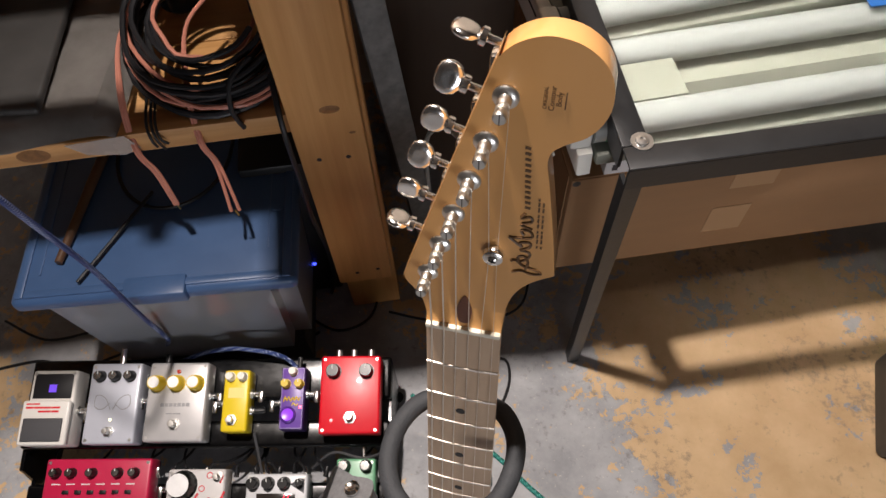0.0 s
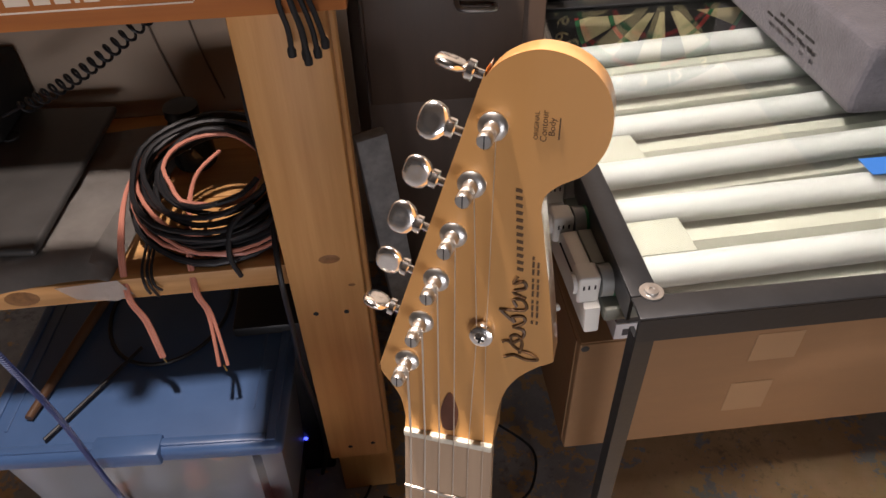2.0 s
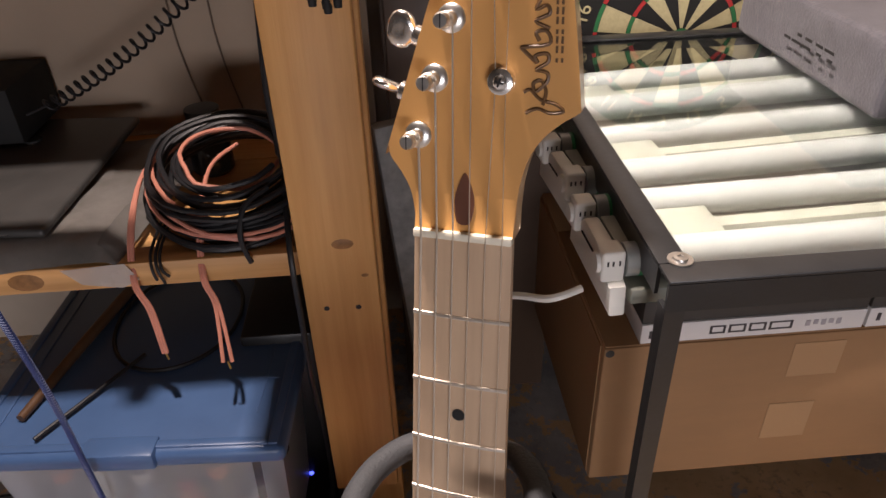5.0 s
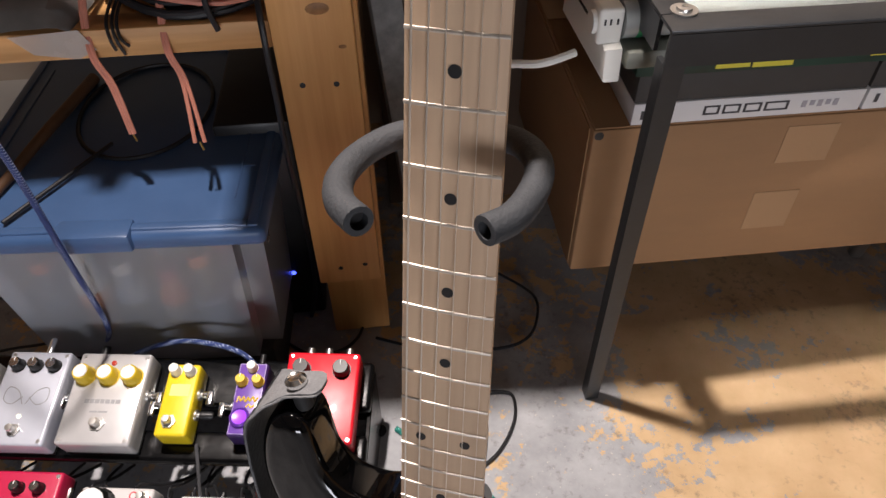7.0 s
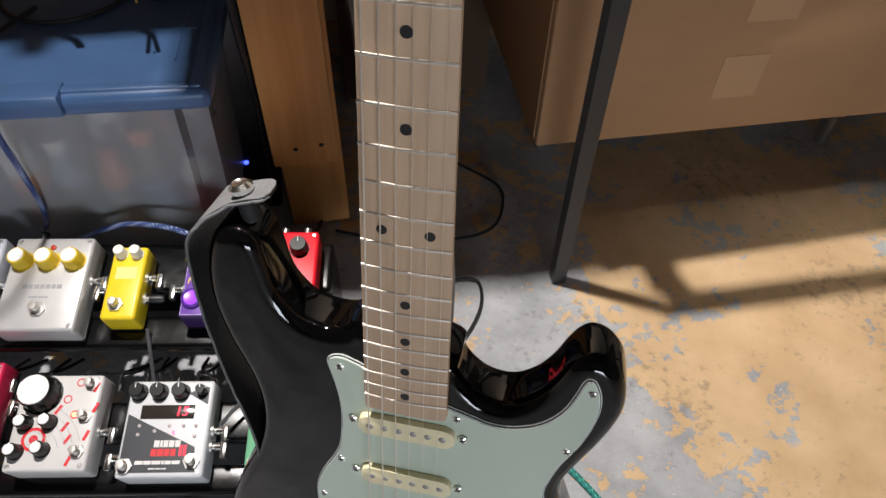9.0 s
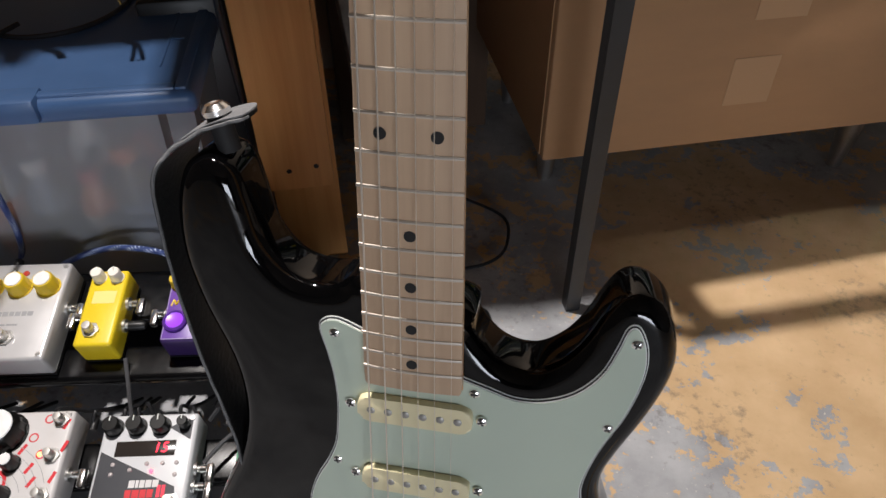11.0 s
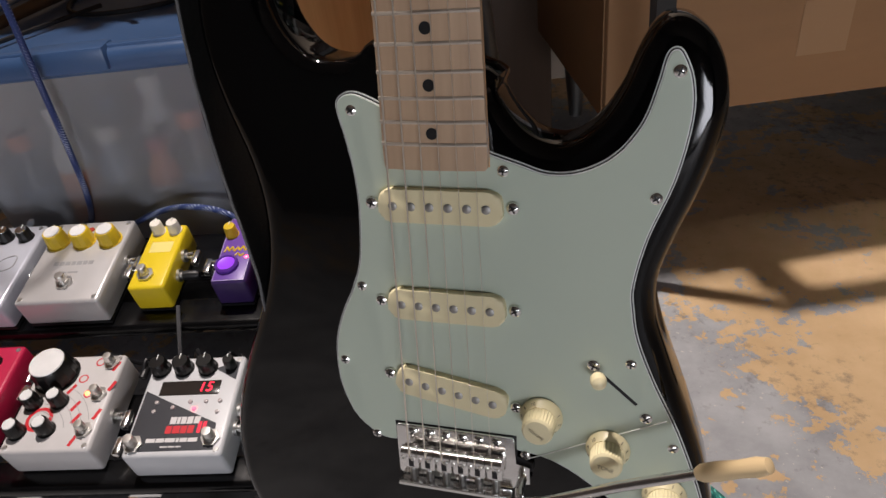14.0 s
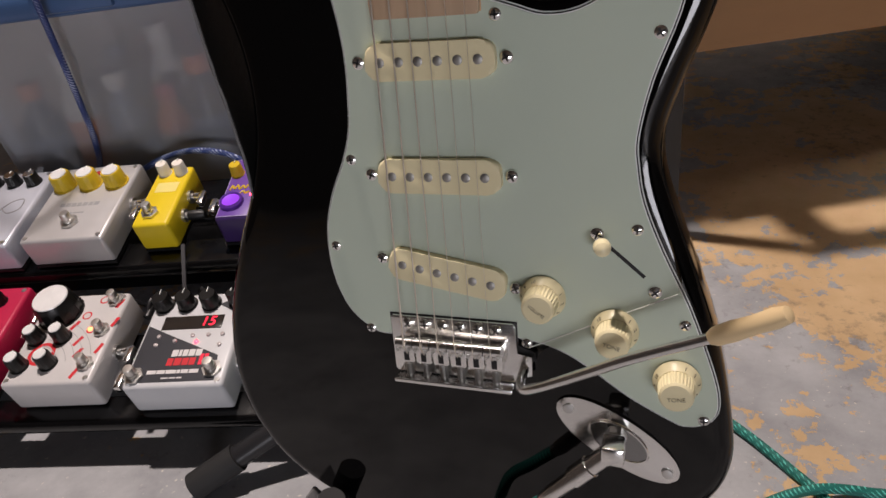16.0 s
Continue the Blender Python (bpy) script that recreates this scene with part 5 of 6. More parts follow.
BLUE_BRAID = braid("blue_braided_sleeve", (0.030, 0.060, 0.22), (0.50, 0.58, 0.80))
TEAL_BRAID = braid("teal_braided_sleeve", (0.008, 0.17, 0.14), (0.10, 0.55, 0.46))
solo("blue_cable", tube([(-0.95, 0.32, 1.065), (-0.80, 0.26, 1.066), (-0.66, 0.195, 1.060), (-0.545, 0.15, 0.985), (-0.480, 0.115, 0.85), (-0.472, 0.112, 0.75), (-0.478, 0.124, 0.66), (-0.490, 0.146, 0.52), (-0.503, 0.160, 0.36), (-0.520, 0.176, 0.26), (-0.534, 0.186, 0.205), (-0.556, 0.192, 0.160), (-0.590, 0.190, 0.140), (-0.650, 0.185, 0.120)], 0.0036, 9, 8), BLUE_BRAID, pose(0, 0, 0), "blue braided instrument cable", "cable")
solo("blue_cable", tube([(-0.535, 0.180, 0.125), (-0.500, 0.182, 0.160), (-0.465, 0.190, 0.180), (-0.430, 0.197, 0.191), (-0.400, 0.200, 0.194), (-0.370, 0.204, 0.189), (-0.345, 0.205, 0.177), (-0.326, 0.198, 0.164)], 0.0036, 9, 8), BLUE_BRAID, pose(0, 0, 0), "blue braided cable plugged into the board", "cable")
for pts in (((-0.24, 0.40, 0.004), (-0.15, 0.40, 0.004), (-0.05, 0.425, 0.004), (0.0, 0.455, 0.004), (0.015, 0.50, 0.004), (0.0, 0.56, 0.004), (-0.08, 0.60, 0.004)),
            ((-0.06, 0.33, 0.004), (-0.02, 0.348, 0.004), (0.005, 0.345, 0.004), (0.015, 0.30, 0.004), (0.0, 0.24, 0.004), (-0.04, 0.19, 0.004)),
            ((-0.95, 0.30, 0.004), (-0.85, 0.34, 0.004), (-0.74, 0.335, 0.02), (-0.66, 0.31, 0.02), (-0.62, 0.33, 0.004), (-0.52, 0.36, 0.004)),
            ((-0.98, 0.22, 0.004), (-0.88, 0.20, 0.006), (-0.80, 0.23, 0.010), (-0.74, 0.26, 0.006), (-0.66, 0.27, 0.006), (-0.58, 0.25, 0.010), (-0.50, 0.27, 0.006)),
            ((-0.95, 0.12, 0.004), (-0.86, 0.16, 0.004), (-0.80, 0.14, 0.010), (-0.74, 0.17, 0.030), (-0.70, 0.20, 0.030)),
            ((-0.76, 0.40, 0.004), (-0.78, 0.32, 0.006), (-0.75, 0.25, 0.020), (-0.70, 0.22, 0.060)),
            ((-0.62, 0.30, 0.004), (-0.54, 0.285, 0.010), (-0.47, 0.275, 0.012), (-0.40, 0.29, 0.006), (-0.36, 0.33, 0.004)),
            ((-0.40, 0.36, 0.004), (-0.33, 0.34, 0.004), (-0.28, 0.37, 0.004), (-0.27, 0.42, 0.004), (-0.30, 0.47, 0.004))):
    solo("floor_cable", tube(pts, 0.0026, 7, 7), CABLE_BLACK, pose(0, 0, 0), "thin black cable lying on the floor", "cable", "cables on the floor")
solo("teal_cable", tube([(-0.155, 0.245, 0.0045), (-0.06, 0.205, 0.0045), (0.02, 0.168, 0.0045), (0.085, 0.128, 0.0045), (0.15, 0.092, 0.0045), (0.196, 0.058, 0.0045), (0.236, 0.019, 0.0045), (0.262, -0.012, 0.0045), (0.262, -0.05, 0.0045)], 0.0042, 9, 8), TEAL_BRAID, pose(0, 0, 0), "teal braided instrument cable lying on the floor", "cable")
solo("teal_cable", tube([(0.42, 0.03, 0.0045), (0.36, 0.015, 0.0045), (0.303, 0.009, 0.0045), (0.25, -0.004, 0.013), (0.20, -0.03, 0.0045), (0.12, -0.10, 0.0045), (0.060, -0.190, 0.025), (0.038, -0.195, 0.060), (0.0276, -0.1796, 0.0985)], 0.0042, 9, 8), TEAL_BRAID, pose(0, 0, 0), "teal braided cable looping up to the guitar", "cable")
# ---------------------------------------------------------------- guitar
guitar = thing("electric_guitar", GUITAR, "black electric guitar with a mint pickguard and maple neck", "guitar")
SCALE = 0.648


def fret(n):
    return -SCALE * (1 - 2 ** (-n / 12))


def mm(points):
    return [(p[0] * MM, p[1] * MM, *p[2:]) for p in points]


BODY_Y, GUARD_Y = 0.0090, 0.0065


def grown(loop, by):
    """A closed outline pushed outwards by a distance."""
    n = len(loop)
    area = sum(loop[i].x * loop[(i + 1) % n].y - loop[(i + 1) % n].x * loop[i].y for i in range(n))
    res = []
    for i in range(n):
        d = loop[(i + 1) % n] - loop[i - 1]
        if d.length < 1e-7:
            continue
        d.normalize()
        res.append(loop[i] + (Vector((d.y, -d.x)) if area > 0 else Vector((-d.y, d.x))) * by)
    return res


body_line = smooth_loop(mm([
    (-28, -404), (-45, -412), (-60, -413), (-75, -407), (-87, -390), (-92, -367), (-96, -350), (-104, -342), (-115, -341.5), (-125.5, -349),
    (-133, -371), (-135, -401), (-129, -435), (-118, -470), (-114, -500), (-117, -532), (-127, -565), (-141, -596), (-155, -632), (-163, -665),
    (-165, -695), (-160, -725), (-145, -755), (-120, -779), (-85, -796), (-40, -804), (5, -805), (50, -801), (92, -788), (126, -768),
    (149, -743), (157, -718), (155, -690), (147, -648), (136, -613), (124, -580), (115, -552), (114, -530), (120.5, -508), (133, -475),
    (140.5, -446), (139.5, -425), (133.5, -409), (123.5, -399), (114, -396.5), (106, -400.5), (99, -412), (91.5, -430), (81, -446), (67, -456),
    (52, -455), (40, -446), (31, -432), (28, -420)]), 4)
def rounded_slab(outline, y0, y1, r, seg=6):
    """Like slab(), with both rims rolled over a true radius, ring by ring."""
    pts = []
    for p in outline:
        if not pts or (p - pts[-1]).length > 4e-4:
            pts.append(p)
    n = len(pts)
    if sum(pts[i][0] * pts[(i + 1) % n][1] - pts[(i + 1) % n][0] * pts[i][1] for i in range(n)) < 0:
        pts.reverse()
    inward = []
    for i in range(n):
        d = pts[(i + 2) % n] - pts[i - 2]
        inward.append(Vector((-d[1], d[0])).normalized())
    steps = [(r * (1 - math.sin(k * math.pi / 2 / seg)), y0 + r * (1 - math.cos(k * math.pi / 2 / seg))) for k in range(seg + 1)]
    steps += [(q, y0 + y1 - y) for q, y in reversed(steps)]
    b = bmesh.new()
    rings = [[b.verts.new((p[0] + q * w[0], y, p[1] + q * w[1])) for p, w in zip(pts, inward)] for q, y in steps]
    for ra, rb in zip(rings, rings[1:]):
        for i in range(n):
            b.faces.new((ra[i], ra[(i + 1) % n], rb[(i + 1) % n], rb[i]))
    b.faces.new(rings[0]), b.faces.new(rings[-1][::-1])
    return b


part("body", rounded_slab(body_line, BODY_Y, BODY_Y + 0.042, 0.0105), BLACK_GLOSS, guitar, "glossy black lacquered body")
guard_line = smooth_loop(mm([
    (-54, -438), (-51, -432.5), (-45, -431), (-38, -433.2), (-29, -437.5, 1), (29, -462.6, 1), (43, -467.3), (58, -472), (74.8, -470.5), (91.5, -461.5),
    (103.8, -445.5), (110, -427), (112.8, -415.5), (115.3, -412.2), (118.4, -414.2), (123, -426), (123.8, -444), (118, -473), (107, -503), (101, -530),
    (101.5, -545), (105, -564), (115, -590), (129, -620), (142, -656), (146, -673), (145, -683), (139.5, -689), (132, -691), (125, -689.5),
    (101, -676.3), (79.6, -660.4), (65, -651.5), (51.7, -647), (38, -645, 1), (-41, -649.5, 1), (-50, -648), (-63, -637.2), (-70, -622),
    (-73, -604), (-71.5, -582), (-65, -562), (-57, -546), (-51, -530), (-48.5, -515), (-46.9, -492), (-47.8, -473), (-50.5, -455)]), 4)
part("pickguard_ply", slab(grown(guard_line, 0.0018), GUARD_Y + 0.0017, BODY_Y - 0.0002), MINT_EDGE, guitar, "white bottom ply of the pickguard")
part("pickguard_ply", slab(grown(guard_line, 0.0012), GUARD_Y + 0.0010, GUARD_Y + 0.00165), BLACK, guitar, "black middle ply of the pickguard")
part("pickguard_rim", slab(grown(guard_line, 0.0006), GUARD_Y + 0.0005, GUARD_Y + 0.00095), MINT_EDGE, guitar, "white bevelled rim of the pickguard")
inner = slab(guard_line, GUARD_Y, GUARD_Y + 0.00045)
part("pickguard", inner, MINT, guitar, "pale mint green pickguard")
# neck, fretboard and headstock
nb = bmesh.new()
rows = []
for z in (0.0, -0.06, -0.12, -0.18, -0.24, -0.30, -0.36, -0.41, -0.468):
    w = 0.0212 + (0.0282 - 0.0212) * (-z / 0.4564)
    d = 0.021 + 0.003 * (-z / 0.45)
    rows.append([nb.verts.new((w * math.cos(a), 0.0055 + (d - 0.0055) * math.sin(a) if 0 <= a <= math.pi else 0, z)) for a in [math.pi * k / 12 for k in range(13)]])
for a, c in zip(rows, rows[1:]):
    for k in range(12):
        nb.faces.new((a[k], a[k + 1], c[k + 1], c[k]))
    nb.faces.new((a[12], a[0], c[0], c[12]))
nb.faces.new(rows[0]), nb.faces.new(rows[-1][::-1])
neck = part("neck", nb, MAPLE, guitar, "lacquered maple neck")
RADIUS = 0.241


def crown(x):
    return RADIUS - math.sqrt(RADIUS**2 - x * x)


def half_width(z):
    return 0.0212 + (0.0281 - 0.0212) * (-z / 0.4564)


fb = bmesh.new()
rows = []
zs = [0, -0.1, -0.2, -0.3, -0.4, -0.462, -0.4675, -0.4690]
for z in zs:
    w = half_width(z) - (0.0015 if z < -0.4685 else 0.0004 if z < -0.467 else 0)
    xs = [w * (k / 5 - 1) for k in range(11)]
    rows.append([fb.verts.new((x, crown(x), z)) for x in xs] + [fb.verts.new((w, 0.006, z)), fb.verts.new((-w, 0.006, z))])
for a, c in zip(rows, rows[1:]):
    for k in range(13):
        fb.faces.new((a[k], a[(k + 1) % 13], c[(k + 1) % 13], c[k]))
fb.faces.new(rows[0]), fb.faces.new(rows[-1][::-1])
part("fretboard", fb, FRETBOARD, neck, "worn pale maple fretboard")
for n in range(1, 22):
    z, f = fret(n), bmesh.new()
    w = half_width(z) + 0.0001
    prev = None
    for k in range(13):
        x = w * (k / 6 - 1)
        ring = [f.verts.new((x, crown(x) + dy, z + dz)) for dy, dz in ((0.0003, -0.0011), (-0.0006, -0.0008), (-0.0009, 0), (-0.0006, 0.0008), (0.0003, 0.0011))]
        if prev:
            for i in range(4):
                f.faces.new((prev[i], prev[i + 1], ring[i + 1], ring[i]))
        else:
            f.faces.new(ring)
        prev = ring
    f.faces.new(prev[::-1])
    part("fret", f, FRETWIRE, neck)
for n in (3, 5, 7, 9, 12, 15, 17, 19, 21):
    z = (fret(n - 1) + fret(n)) / 2
    for x in ((-0.0135, 0.0135) if n == 12 else (0,)):
        part("dot_inlay", lathe([(0, 0.0002), (0.0031, 0.0002), (0.0031, -0.0004), (0, -0.0004)], 16, Matrix.Translation((x, crown(x) - 0.0001, z)) @ FRONT), BLACK, neck, "black dot inlay")
HEAD_Y = 0.0035
head_line = smooth_loop(mm([
    (-21.2, 3, 1), (-21.8, 10), (-23.6, 19), (-27.5, 26.5), (-32.2, 33), (-33, 38), (-31.5, 44), (7.2, 167), (10.5, 175), (16, 181), (24, 185),
    (32, 186), (42, 183.5), (51, 176.5), (55.5, 166), (55, 154), (49, 143.5), (40, 137.5), (35, 132.5), (34, 126), (35.8, 116), (41, 84),
    (44.3, 59), (43.8, 55.5), (38, 51.5), (31, 45), (25.5, 36), (22.5, 24), (21.6, 12), (21.2, 3, 1)]), 4)
head = part("headstock", slab(head_line, HEAD_Y, HEAD_Y + 0.014, 0.0012, 0.0012, 2), MAPLE, guitar, "amber lacquered maple headstock")
sh = bmesh.new()
prof = [(0.0015, 0.0008), (0.004, 0.0017), (0.010, 0.0028), (0.018, 0.0034), (0.024, 0.0040)]
rows = [[sh.verts.new((x, y, z)) for x in (-0.0213, 0.0213)] + [sh.verts.new((x, 0.019, z)) for x in (0.0213, -0.0213)] for z, y in prof]
for a, c in zip(rows, rows[1:]):
    for k in range(4):
        sh.faces.new((a[k], a[(k + 1) % 4], c[(k + 1) % 4], c[k]))
sh.faces.new(rows[0]), sh.faces.new(rows[-1][::-1])
part("neck_scoop", sh, MAPLE, neck)
part("nut", box(-0.0213, 0.0213, -0.0012, 0.005, 0.0, 0.0035, 0.0006), BONE, neck, "aged bone nut")
# a fine white line across the lower corner of the pickguard
part("white_line", rod((0.045, GUARD_Y - 0.0002, -0.6510), (0.1235, GUARD_Y - 0.0002, -0.6115), 0.00035, 6), MINT_EDGE, guitar, "thin white line across the pickguard")


def screw(x, z, y, r=0.0033, parent=guitar, name="screw"):
    b = lathe([(0, 0), (r, 0), (r * 0.95, 0.0008), (r * 0.6, 0.0016), (0, 0.0018)], 14, Matrix.Translation((x, y, z)) @ FRONT)
    s = part(name, b, CHROME, parent)
    c = box(-r * 0.65, r * 0.65, -0.0004, 0.0004, 0.0015, 0.00195)
    box(-0.0004, 0.0004, -r * 0.65, r * 0.65, 0.0015, 0.00195, bm=c)
    part("cross_slot", merge(None, c, Matrix.Translation((x, y, z)) @ FRONT @ Matrix.Rotation(x * 90, 4, "Z")), BLACK, s)
    return s


guard_screws = ((-46, -439), (35, -470), (118, -421), (111, -482), (-51, -542), (-68, -594), (-52, -647), (44, -648), (103, -577), (128, -629), (140, -686))
for x, z in guard_screws:
    screw(x * MM, z * MM, GUARD_Y, 0.0032, guitar, "pickguard_screw")
# pickups
POLE = mat("dull_pole_steel", (0.42, 0.41, 0.39), 0.5, 1.0, vary=0.15, scale=200)
for z0, lean in ((-0.4900, 0.0), (-0.5500, 0.0), (-0.6067, -0.155)):
    pk = slab(smooth_loop([(-0.0345, -0.001, ), (-0.0335, 0.0062), (-0.028, 0.0092), (-0.020, 0.0094), (0, 0.0094), (0.020, 0.0094), (0.028, 0.0092), (0.0335, 0.0062), (0.0345, -0.001), (0.0335, -0.0062), (0.028, -0.0092), (0.020, -0.0094), (0, -0.0094), (-0.020, -0.0094), (-0.028, -0.0092), (-0.0335, -0.0062)], 4), 0.0, 0.0062, 0.0015, 0, 3)
    m = Matrix.Translation((0.0004, 0.0016, z0)) @ Matrix.Rotation(radians(10.2) if lean else 0, 4, "Y")
    cover = part("pickup_cover", pk, CREAM, guitar, "aged cream pickup cover", m=m)
    for k in range(6):
        part("pole_piece", lathe([(0, 0), (0.0025, 0), (0.0025, 0.0003), (0.0022, 0.0005), (0, 0.0005)], 16, Matrix.Translation(((k - 2.5) * 0.0104, 0, 0)) @ FRONT), POLE, cover)
    for s in (-1, 1):
        v = m @ Vector((s * 0.0395, 0, 0))
        screw(v.x, v.z, GUARD_Y - 0.001, 0.0035, guitar, "pickup_screw")
# blade switch
part("switch_slot", merge(None, box(-0.0135, 0.0135, -0.0002, 0.0001, -0.0009, 0.0009), Matrix.Translation((0.097, GUARD_Y - 0.0001, -0.594)) @ Matrix.Rotation(radians(42), 4, "Y")), BLACK, guitar, "black switch slot")
tip = part("switch_tip", lathe([(0, 0), (0.0030, 0.0005), (0.0043, 0.003), (0.0046, 0.0055), (0.0040, 0.0082), (0.002, 0.0098), (0, 0.0102)], 16, Matrix.Translation((0.0855, GUARD_Y - 0.005, -0.5835)) @ FRONT @ Matrix.Rotation(radians(12), 4, "Y")), CREAM, guitar, "cream switch tip")
part("switch_blade", box(0.0847, 0.0863, GUARD_Y - 0.007, GUARD_Y, -0.5865, -0.5815), STEEL, tip)
screw(0.083, -0.580, GUARD_Y, 0.0036, guitar, "switch_screw"), screw(0.1125, -0.611, GUARD_Y, 0.0036, guitar, "switch_screw")
# control knobs
DARK_PRINT = mat("faded_knob_print", (0.20, 0.16, 0.09), 0.6)
for (x, z), word, turn in (((0.0540, -0.6180), "VOLUME", -38), ((0.0925, -0.6350), "TONE", -14), ((0.1252, -0.6628), "TONE", 8)):
    base = Matrix.Translation((x, GUARD_Y - 0.0005, z)) @ FRONT
    kb = part("control_knob", lathe([(0, 0), (0.0125, 0), (0.0127, 0.0010), (0.0122, 0.0020), (0.0100, 0.0058), (0, 0.0058)], 40), CREAM, guitar, "aged cream control knob", m=base)
    part("grip", fluted(0.0098, 0.0105, 30, 0.05, Matrix.Translation((0, 0, 0.0056)), taper=0.92), CREAM, kb)
    part("knob_top", lathe([(0.0082, 0.0161), (0.0076, 0.0166), (0, 0.0168)], 32), CREAM, kb)
    part("word", text_mesh(word, 0.0034 if word == "TONE" else 0.0027, Matrix.Rotation(radians(turn), 4, "Z") @ Matrix.Translation((0, -0.0010, 0.0169)), 0.00006), DARK_PRINT, kb, "faded printed word", smooth=False)
    nums = None
    for k in range(10):
        a = radians(60 + turn - 30 * k)
        t = text_mesh(str(k + 1), 0.0030, Matrix.Rotation(a - radians(90), 4, "Z") @ Matrix.Translation((0, 0.0112, 0.0042)) @ Matrix.Rotation(radians(-58), 4, "X"), 0.00006)
        nums = merge(nums, t) if nums else t
    part("scale_numbers", nums, DARK_PRINT, kb, "faded printed numbers", smooth=False)
# tremolo bridge
plate_line = [Vector((x * MM, z * MM)) for x, z in ((-36.5, -636), (36.5, -636), (38, -638), (38, -655), (47, -656), (47, -669), (38, -671), (38, -672), (36.5, -674), (-36.5, -674), (-38, -672), (-38, -638))]
bridge = part("bridge", slab(plate_line, BODY_Y - 0.0046, BODY_Y - 0.0030, 0.0006, 0.0, 2), CHROME, guitar, "chrome tremolo bridge")
part("bridge_recess", slab([Vector(p) for p in ((-0.0388, -0.6351), (0.0388, -0.6351), (0.0388, -0.6500), (0.0486, -0.6540), (0.0486, -0.660), (-0.0388, -0.660))], GUARD_Y - 0.0002, BODY_Y - 0.0003), BLACK, guitar, "black gap round the bridge")
part("rear_lip", box(-0.0365, 0.0365, -0.0036, 0.0050, -0.6775, -0.6745, 0.0008), CHROME, bridge)
for k in range(6):
    x = (k - 2.5) * 0.0107
    screw(x, -0.6405, BODY_Y - 0.0046, 0.0036, bridge, "pivot_screw")
    sd = box(x - 0.0050, x + 0.0050, -0.0032, 0.0022, -0.6630, -0.6475, 0.0010)
    saddle = part("saddle", sd, CHROME, bridge, "bent chrome saddle")
    part("saddle_barrel", rod((x - 0.0050, -0.0036, -0.6495), (x + 0.0050, -0.0036, -0.6495), 0.0036, 14), CHROME, saddle)
    part("saddle_slot", box(x - 0.0016, x + 0.0016, -0.0034, -0.0028, -0.6615, -0.6560), BLACK, saddle)
    for s in (-0.0032, 0.0032):
        part("height_screw", rod((x + s, -0.0080, -0.6520), (x + s, 0.004, -0.6520), 0.0011, 8), STEEL, saddle)
    part("intonation_screw", rod((x, 0.0005, -0.6631), (x, 0.0005, -0.6772), 0.0013, 8), STEEL, bridge)
    part("spring", tube([(x + 0.0021 * math.cos(a), 0.0005 + 0.0021 * math.sin(a), -0.6636 - 0.0095 * i / 40) for i, a in enumerate([i * 0.9 for i in range(41)])], 0.00045, 5, 1), STEEL, bridge)
arm = part("tremolo_arm", tube([(0.0425, BODY_Y - 0.004, -0.6640), (0.0425, -0.006, -0.6660), (0.0455, -0.0135, -0.6660), (0.0560, -0.0180, -0.6600), (0.080, -0.0225, -0.6460), (0.1039, -0.0262, -0.6320), (0.1400, -0.0285, -0.6155)], 0.0029, 12, 6), CHROME, guitar, "bent chrome tremolo arm")
d = Vector((0.1694, -0.0440, -0.5925)) - Vector((0.1400, -0.0285, -0.6155))
part("arm_tip", lathe([(0, -0.001), (0.0034, 0), (0.0046, 0.003), (0.0050, 0.012), (0.0044, 0.024), (0.0048, 0.034), (0.0038, 0.040), (0, 0.0415)], 18, Matrix.Translation((0.1390, -0.0280, -0.6161)) @ d.to_track_quat("Z", "Y").to_matrix().to_4x4()), mat("aged_ivory_plastic", (0.80, 0.60, 0.34), 0.35), arm, "aged ivory arm tip")
# jack plate and plug
JM = Matrix.Translation((0.0945, BODY_Y, -0.7075)) @ Matrix.Rotation(radians(33), 4, "Y")
plate = slab(smooth_loop([(-0.0405, 0), (-0.036, 0.0072), (-0.024, 0.0125), (-0.008, 0.0148), (0.008, 0.0148), (0.024, 0.0125), (0.036, 0.0072), (0.0405, 0), (0.036, -0.0072), (0.024, -0.0125), (0.008, -0.0148), (-0.008, -0.0148), (-0.024, -0.0125), (-0.036, -0.0072)], 5), -0.0016, -0.0002, 0.0006, 0, 2)
jack = part("jack_plate", plate, CHROME, guitar, "chrome oval jack plate", m=JM)
# flat oval on the plate; its darker chrome paints the recess's shade
cup = slab(smooth_loop([(-0.017, 0), (-0.012, 0.0078), (0, 0.0098), (0.012, 0.0080), (0.019, 0.003), (0.019, -0.003), (0.012, -0.0080), (0, -0.0098), (-0.012, -0.0078)], 5), -0.0020, -0.0017)
part("jack_cup", cup, mat("shaded_chrome_cup", (0.30, 0.30, 0.30), 0.2, 1.0), jack, "flat chrome oval, toned dark for the cup's shaded recess")
part("cup_rim", tube([(0.0185 * math.cos(a) + 0.001, -0.0020, 0.0100 * math.sin(a)) for a in [2 * math.pi * k / 20 for k in range(21)]], 0.0008, 6, 2), CHROME, jack)
for s in (-1, 1):
    part("plate_screw", lathe([(0, 0), (0.0033, 0), (0.003, 0.001), (0, 0.0015)], 14, Matrix.Translation((s * 0.0335, -0.0016, 0)) @ FRONT), STEEL, jack)
pg_plug = part("jack_plug", box(0.0875, 0.1005, -0.018, -0.003, -0.7070, -0.6945, 0.0025), CHROME, guitar, "right-angle chrome jack plug")
